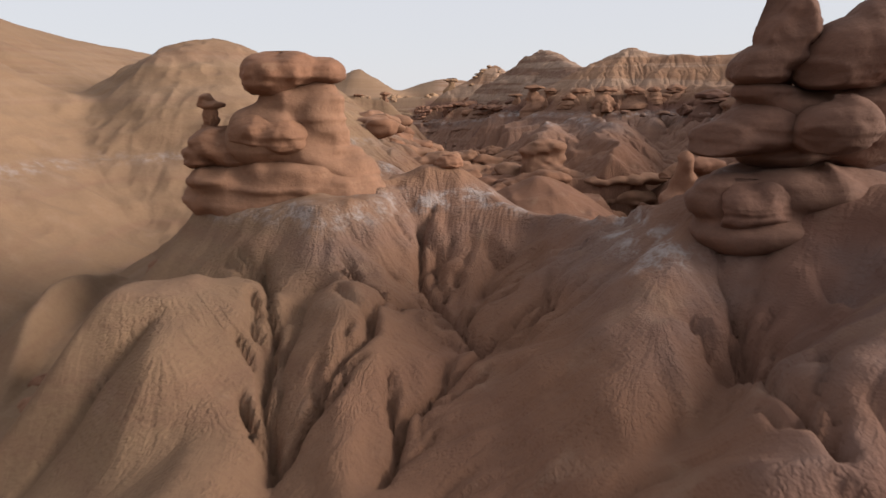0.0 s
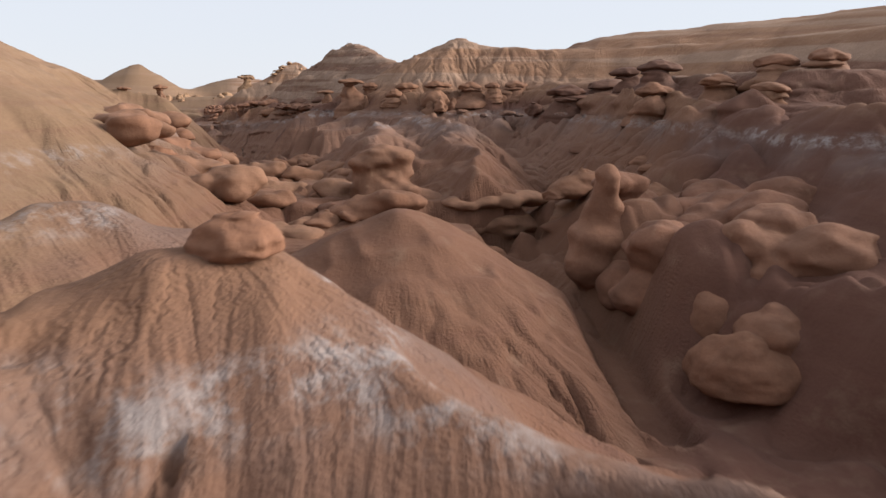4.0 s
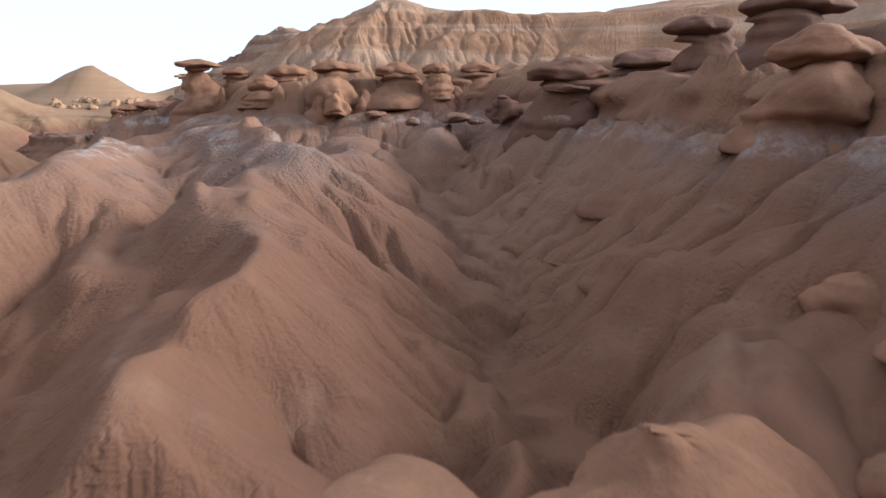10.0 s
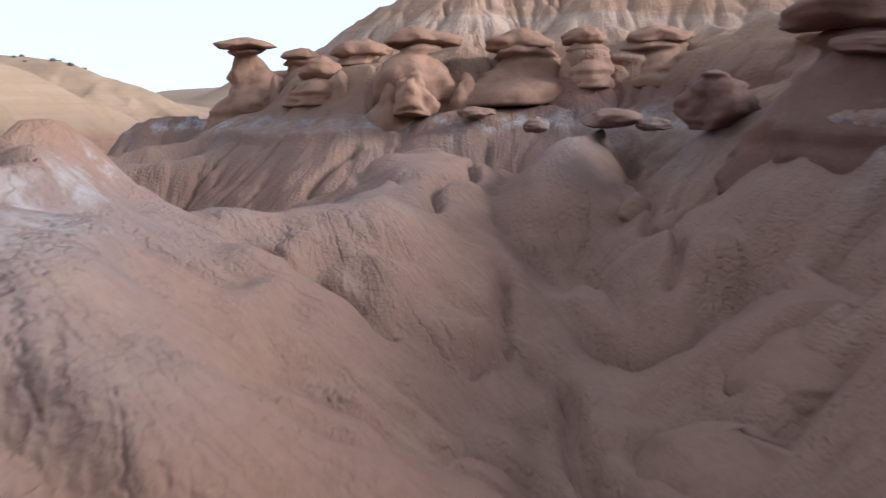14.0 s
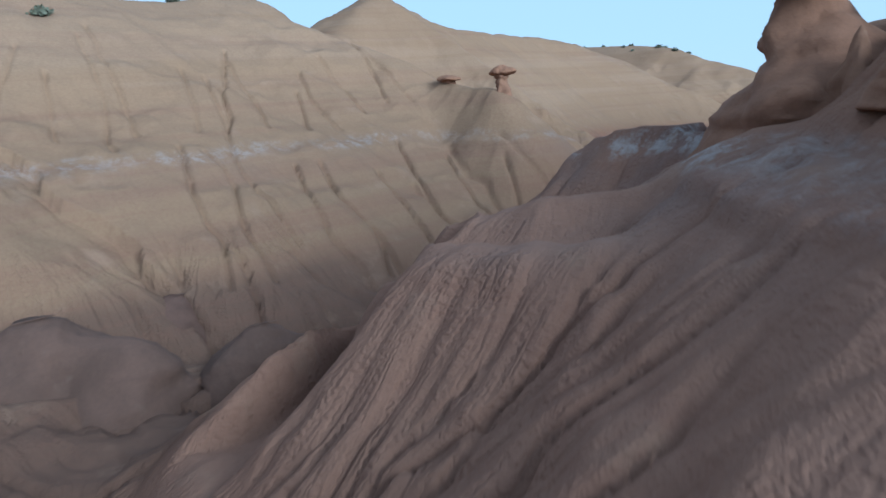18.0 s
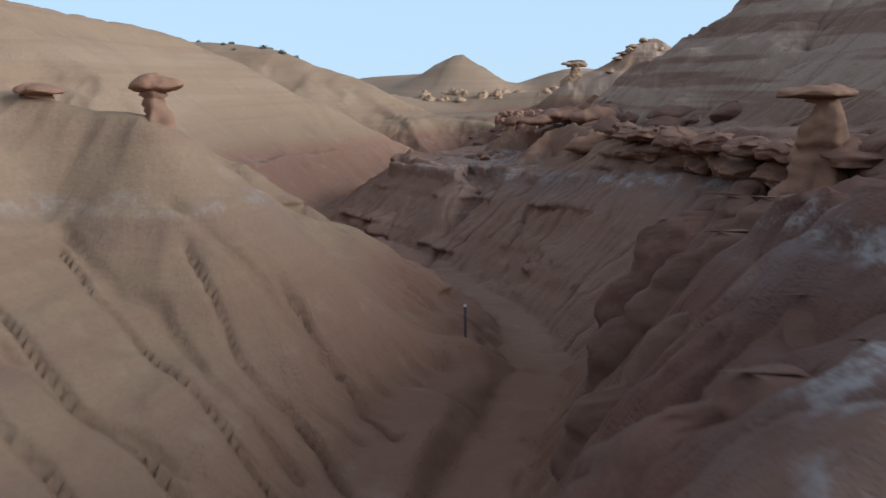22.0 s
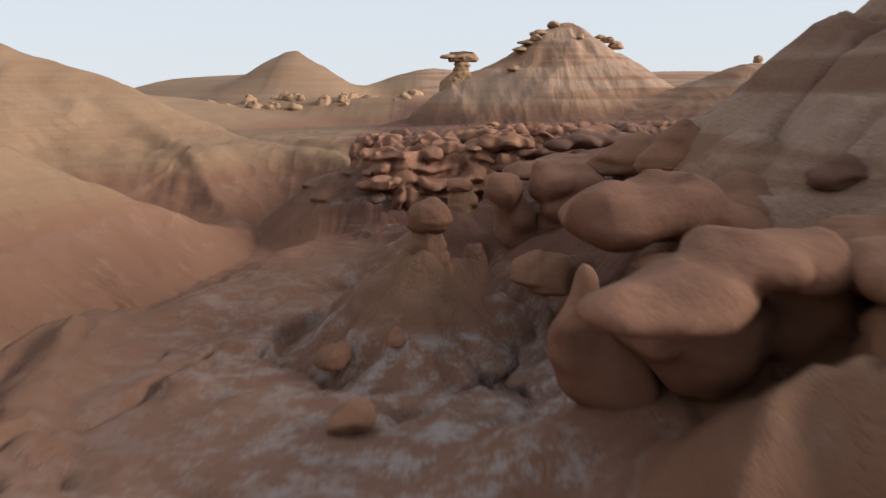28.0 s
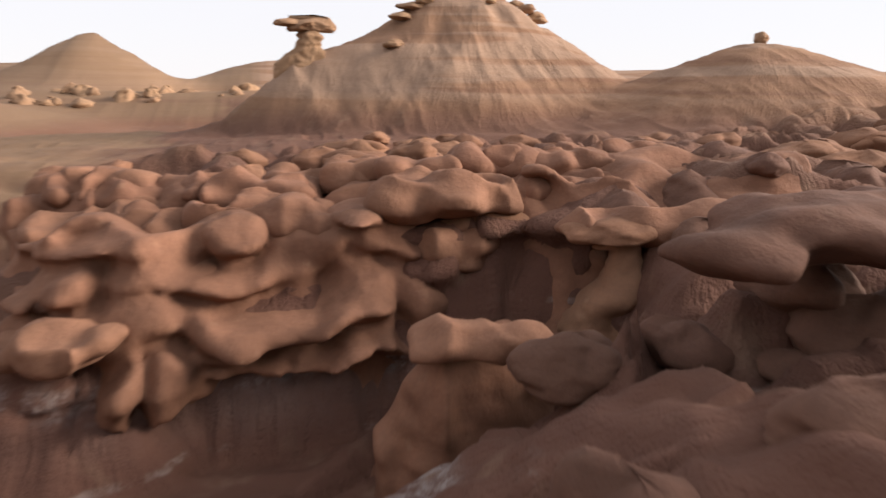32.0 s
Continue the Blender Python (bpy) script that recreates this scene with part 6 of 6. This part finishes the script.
for i, lobes in enumerate((
        ((-5.0, 152.7, 4.0, 0.7, 0.8, 0.3), (-4.0, 152.4, 4.2, 0.9, 0.9, 0.5), (-3.3, 152.2, 4.4, 0.5, 0.7, 0.45)),
        ((-2.2, 154.0, 4.8, 0.8, 0.8, 0.6), (-1.8, 154.3, 5.1, 0.6, 0.7, 0.5)),
        ((-1.2, 155.4, 5.6, 0.8, 0.9, 0.6), (-0.2, 155.0, 5.75, 0.8, 0.9, 0.65), (0.8, 154.6, 5.65, 0.8, 0.8, 0.45)),
        ((2.2, 154.4, 6.2, 0.8, 0.9, 0.6), (3.2, 154.3, 6.3, 0.9, 0.9, 0.6), (4.2, 154.4, 6.2, 0.7, 0.8, 0.5)),
        ((3.1, 154.0, 5.2, 0.6, 0.6, 0.6), (3.6, 154.1, 5.0, 0.5, 0.6, 0.5), (3.7, 153.9, 5.4, 0.4, 0.4, 0.4)),
        ((1.9, 150.3, 4.62, 0.5, 0.6, 0.4), (2.35, 150.0, 4.66, 0.45, 0.6, 0.36), (2.8, 149.8, 4.62, 0.45, 0.55, 0.26), (3.25, 149.6, 4.75, 0.42, 0.5, 0.34)),
        ((5.4, 152.3, 5.95, 0.7, 0.7, 0.4), (6.4, 151.9, 5.95, 0.9, 0.8, 0.5), (7.5, 151.6, 6.0, 0.9, 0.9, 0.5)))):
    massif("flat_rock", lobes, 640 + i, 0.22, "brown overhanging slab in the stepped cliff", STEPS, None, 0.07, 1.2, 0.5, 0.28)
massif("rock_buttress", ((2.5, 150.4, 3.7, 0.95, 0.8, 0.9), (2.2, 150.6, 2.4, 1.1, 1.0, 1.6), (3.1, 150.5, 2.4, 1.1, 1.0, 1.6), (2.7, 151.0, 1.5, 1.9, 1.5, 0.9), (3.6, 151.2, 3.6, 0.7, 0.9, 0.9)), 651, 0.5, "brown ribbed buttress with a broad foot", "", None, 0.08, 0.9, 1.0, 0.2)
for i in range(34):
    lay = i // 17
    x = -5.0 + 13.5 * (i % 17) / 16 + rnd.uniform(-0.5, 0.5)
    w = rnd.uniform(1.6, 3.0)
    y = (155.6, 156.8)[lay] + (0.5 * max(0, -x - 2) if x < 0 else -0.05 * x) + rnd.uniform(-0.35, 0.35)
    z, d, t = (5.7, 6.2)[lay] + 0.07 * x + rnd.uniform(-0.2, 0.2), rnd.uniform(0.7, 1.0), rnd.uniform(0.45, 0.7)
    massif("flat_rock", ((x - 0.24 * w, y, z, 0.3 * w, d, t), (x + 0.2 * w, y - 0.2, z + rnd.uniform(-0.1, 0.2), 0.32 * w, 0.9 * d, 0.9 * t)), 660 + i, 0.2, "brown overhanging slab in the stepped cliff", STEPS, None, 0.1, 1.3, 0.5, 0.34)
for i in range(120):
    x, y = rnd.uniform(-6, 32), rnd.uniform(156, 168)
    w = rnd.uniform(1.2, 3.4)
    boulder(x, y - 0.2 * max(0, x - 10), None, (w, w * 0.8, w * rnd.uniform(0.26, 0.42)), 730 + i, rz=rnd.uniform(0, 360), nu=30, p=2.2, rough=1.1, cuts=7, bite=0.68, group="boulders on the cliff top")

# ---------- the crowned butte and far rocks ----------
composed("hoodoo", 2.0, 187.6, 9.4, "crooked tan hoodoo with a long flat cap on a ridge", (
    ("body", SAND, ((1.6, 187.6, 10.0, 1.5, 1.3, 0.9), (2.2, 187.6, 10.9, 1.0, 0.9, 0.8), (2.4, 187.6, 11.7, 0.7, 0.7, 0.6)), 1.0, ""),
    ("cap", SAND, ((2.3, 187.6, 12.4, 1.3, 1.0, 0.4), (0.9, 187.6, 12.6, 0.9, 0.8, 0.26), (3.4, 187.6, 12.5, 0.35, 0.5, 0.5)), 1.0, "")))
for i, (x, y, z, w, d, hgt) in enumerate(((9.4, 189.6, 14.0, 2.4, 1.8, 0.6), (10.6, 190.2, 14.8, 2.4, 1.8, 0.7), (8.6, 189.0, 13.2, 2.2, 1.6, 0.6), (10.2, 189.4, 13.3, 1.6, 1.4, 0.9), (12.2, 191.0, 15.6, 2.0, 1.6, 0.8),
                                       (18.2, 191.6, 14.3, 2.0, 1.6, 0.7), (19.4, 192.2, 13.8, 2.2, 1.6, 1.0), (17.2, 191.0, 14.6, 1.4, 1.2, 0.5), (7.2, 185.4, 11.0, 1.7, 1.3, 0.6), (14.6, 188.4, 13.6, 0.9, 0.8, 0.7), (29.0, 179.0, 12.0, 1.0, 0.9, 0.9))):
    boulder(x, y, max(z, ground_at(x, y) + 0.2) if i < 8 else ground_at(x, y) + 0.3, (w, d, hgt), 820 + i, rz=23 * i, nu=36, rough=1.2, group="caprocks on the far butte", label="tan caprock on the crest of the far butte", mat=SAND)
for i in range(64):
    c = (-56, -47, -38, -30, -27, -16, -5, 3, 10)[(i * 5) % 9]
    x = c + rnd.gauss(0, 2.4)
    y = 262 + 0.006 * (x + 20) ** 2 + rnd.uniform(-9, 5)
    w = 0.9 + 3.4 * rnd.random() ** 2
    boulder(x, y, None, (w * 1.3, w, w * rnd.uniform(0.5, 1.1)), 840 + i, rz=rnd.uniform(0, 360), nu=24, rough=1.6, group="rocks on the far ridge", label="far brown rock on a low ridge", mat=SAND)


# ---------- marker post ----------
def plain(name, color, rough):
    m, n, l, b = material(name)
    w = Nodes(m)
    l.new(w.mix(w.span(w.noise(18.0, 5), 0.3, 0.7), color, tuple(c * 0.55 for c in color)), b.inputs["Base Color"])
    b.inputs["Roughness"].default_value = rough
    l.new(w.bump(w.noise(60.0, 3), 0.3, 0.01), b.inputs["Normal"])
    return m


def marker_post(x, y):
    steel, white = plain("rusted_steel", (0.07, 0.045, 0.035), 0.8), plain("white_paint", (0.75, 0.74, 0.70), 0.6)
    root = new("marker_post")
    root.matrix_world = pose(x, y, ground_at(x, y) - 0.08, 1.0, -0.5, 20)

    def bar(name, w, d, z0, z1, mat):
        bm = bmesh.new()
        bmesh.ops.create_cube(bm, size=1)
        bmesh.ops.scale(bm, vec=(w, d, z1 - z0), verts=bm.verts)
        bmesh.ops.translate(bm, vec=(0, 0, (z0 + z1) / 2), verts=bm.verts)
        bmesh.ops.bevel(bm, geom=bm.edges[:], offset=min(w, d) * 0.2, segments=2, affect="EDGES")
        me = bpy.data.meshes.new(name)
        bm.to_mesh(me), bm.free()
        me.materials.append(mat)
        return part(name, me, root)
    bar("shaft", 0.075, 0.06, 0.0, 1.08, steel)
    bar("tip", 0.08, 0.065, 1.08, 1.16, white)["label"] = "white painted tip"
    return tagged(root, "thin dark rusted post with a white tip in the wash", "post")


marker_post(0.3, 95.3)


# ---------- brush on the far western crest ----------
LEAF = plain("sage_leaf", (0.13, 0.13, 0.085), 0.8)
TWIG = plain("sage_twig", (0.10, 0.07, 0.05), 0.9)


def sage_bush(x, y, size, seed):
    rg = np.random.default_rng(seed)
    root = new("sage_bush")
    root.matrix_world = pose(x, y, ground_at(x, y) - 0.05)
    n = 260
    d = rg.normal(size=(n, 3))
    d /= np.linalg.norm(d, axis=1)[:, None]
    d[:, 2] = np.abs(d[:, 2]) * 0.8
    c = d * (rg.uniform(0.45, 1.0, n) ** 0.5)[:, None] * size * (1 + 0.25 * rg.normal(size=(n, 1))) + (0, 0, 0.2 * size)
    a, b = rg.normal(size=(n, 3)) * size * 0.13, rg.normal(size=(n, 3)) * size * 0.13
    part("foliage", mesh_of("foliage", np.stack((c - a, c + b, c + a, c - b), 1).reshape(-1, 3), np.arange(4 * n).reshape(-1, 4), LEAF, False), root)
    k = 7
    e = d[:k] * size * 0.8 + (0, 0, 0.15 * size)
    o = np.zeros((k, 3))
    q = rg.normal(size=(k, 3)) * size * 0.04
    part("stems", mesh_of("stems", np.stack((o - q, o + q, e + q * 0.3, e - q * 0.3), 1).reshape(-1, 3), np.arange(4 * k).reshape(-1, 4), TWIG, False), root)
    return tagged(root, "low grey-green sage bush on a sandy crest", "bush", "sage bushes on the crest")


for i in range(18):
    f = (i + rnd.uniform(-0.9, 0.9)) / 17
    x = -66 + 29 * f
    sage_bush(x, 172 + rnd.uniform(-2.5, 2.5), rnd.uniform(0.25, 0.65), 900 + i)
for x, y, s in ((-20, 77, 0.4), (-24, 85, 0.35), (-35, 22, 0.25)):
    sage_bush(x, y, s, 960 + int(y))
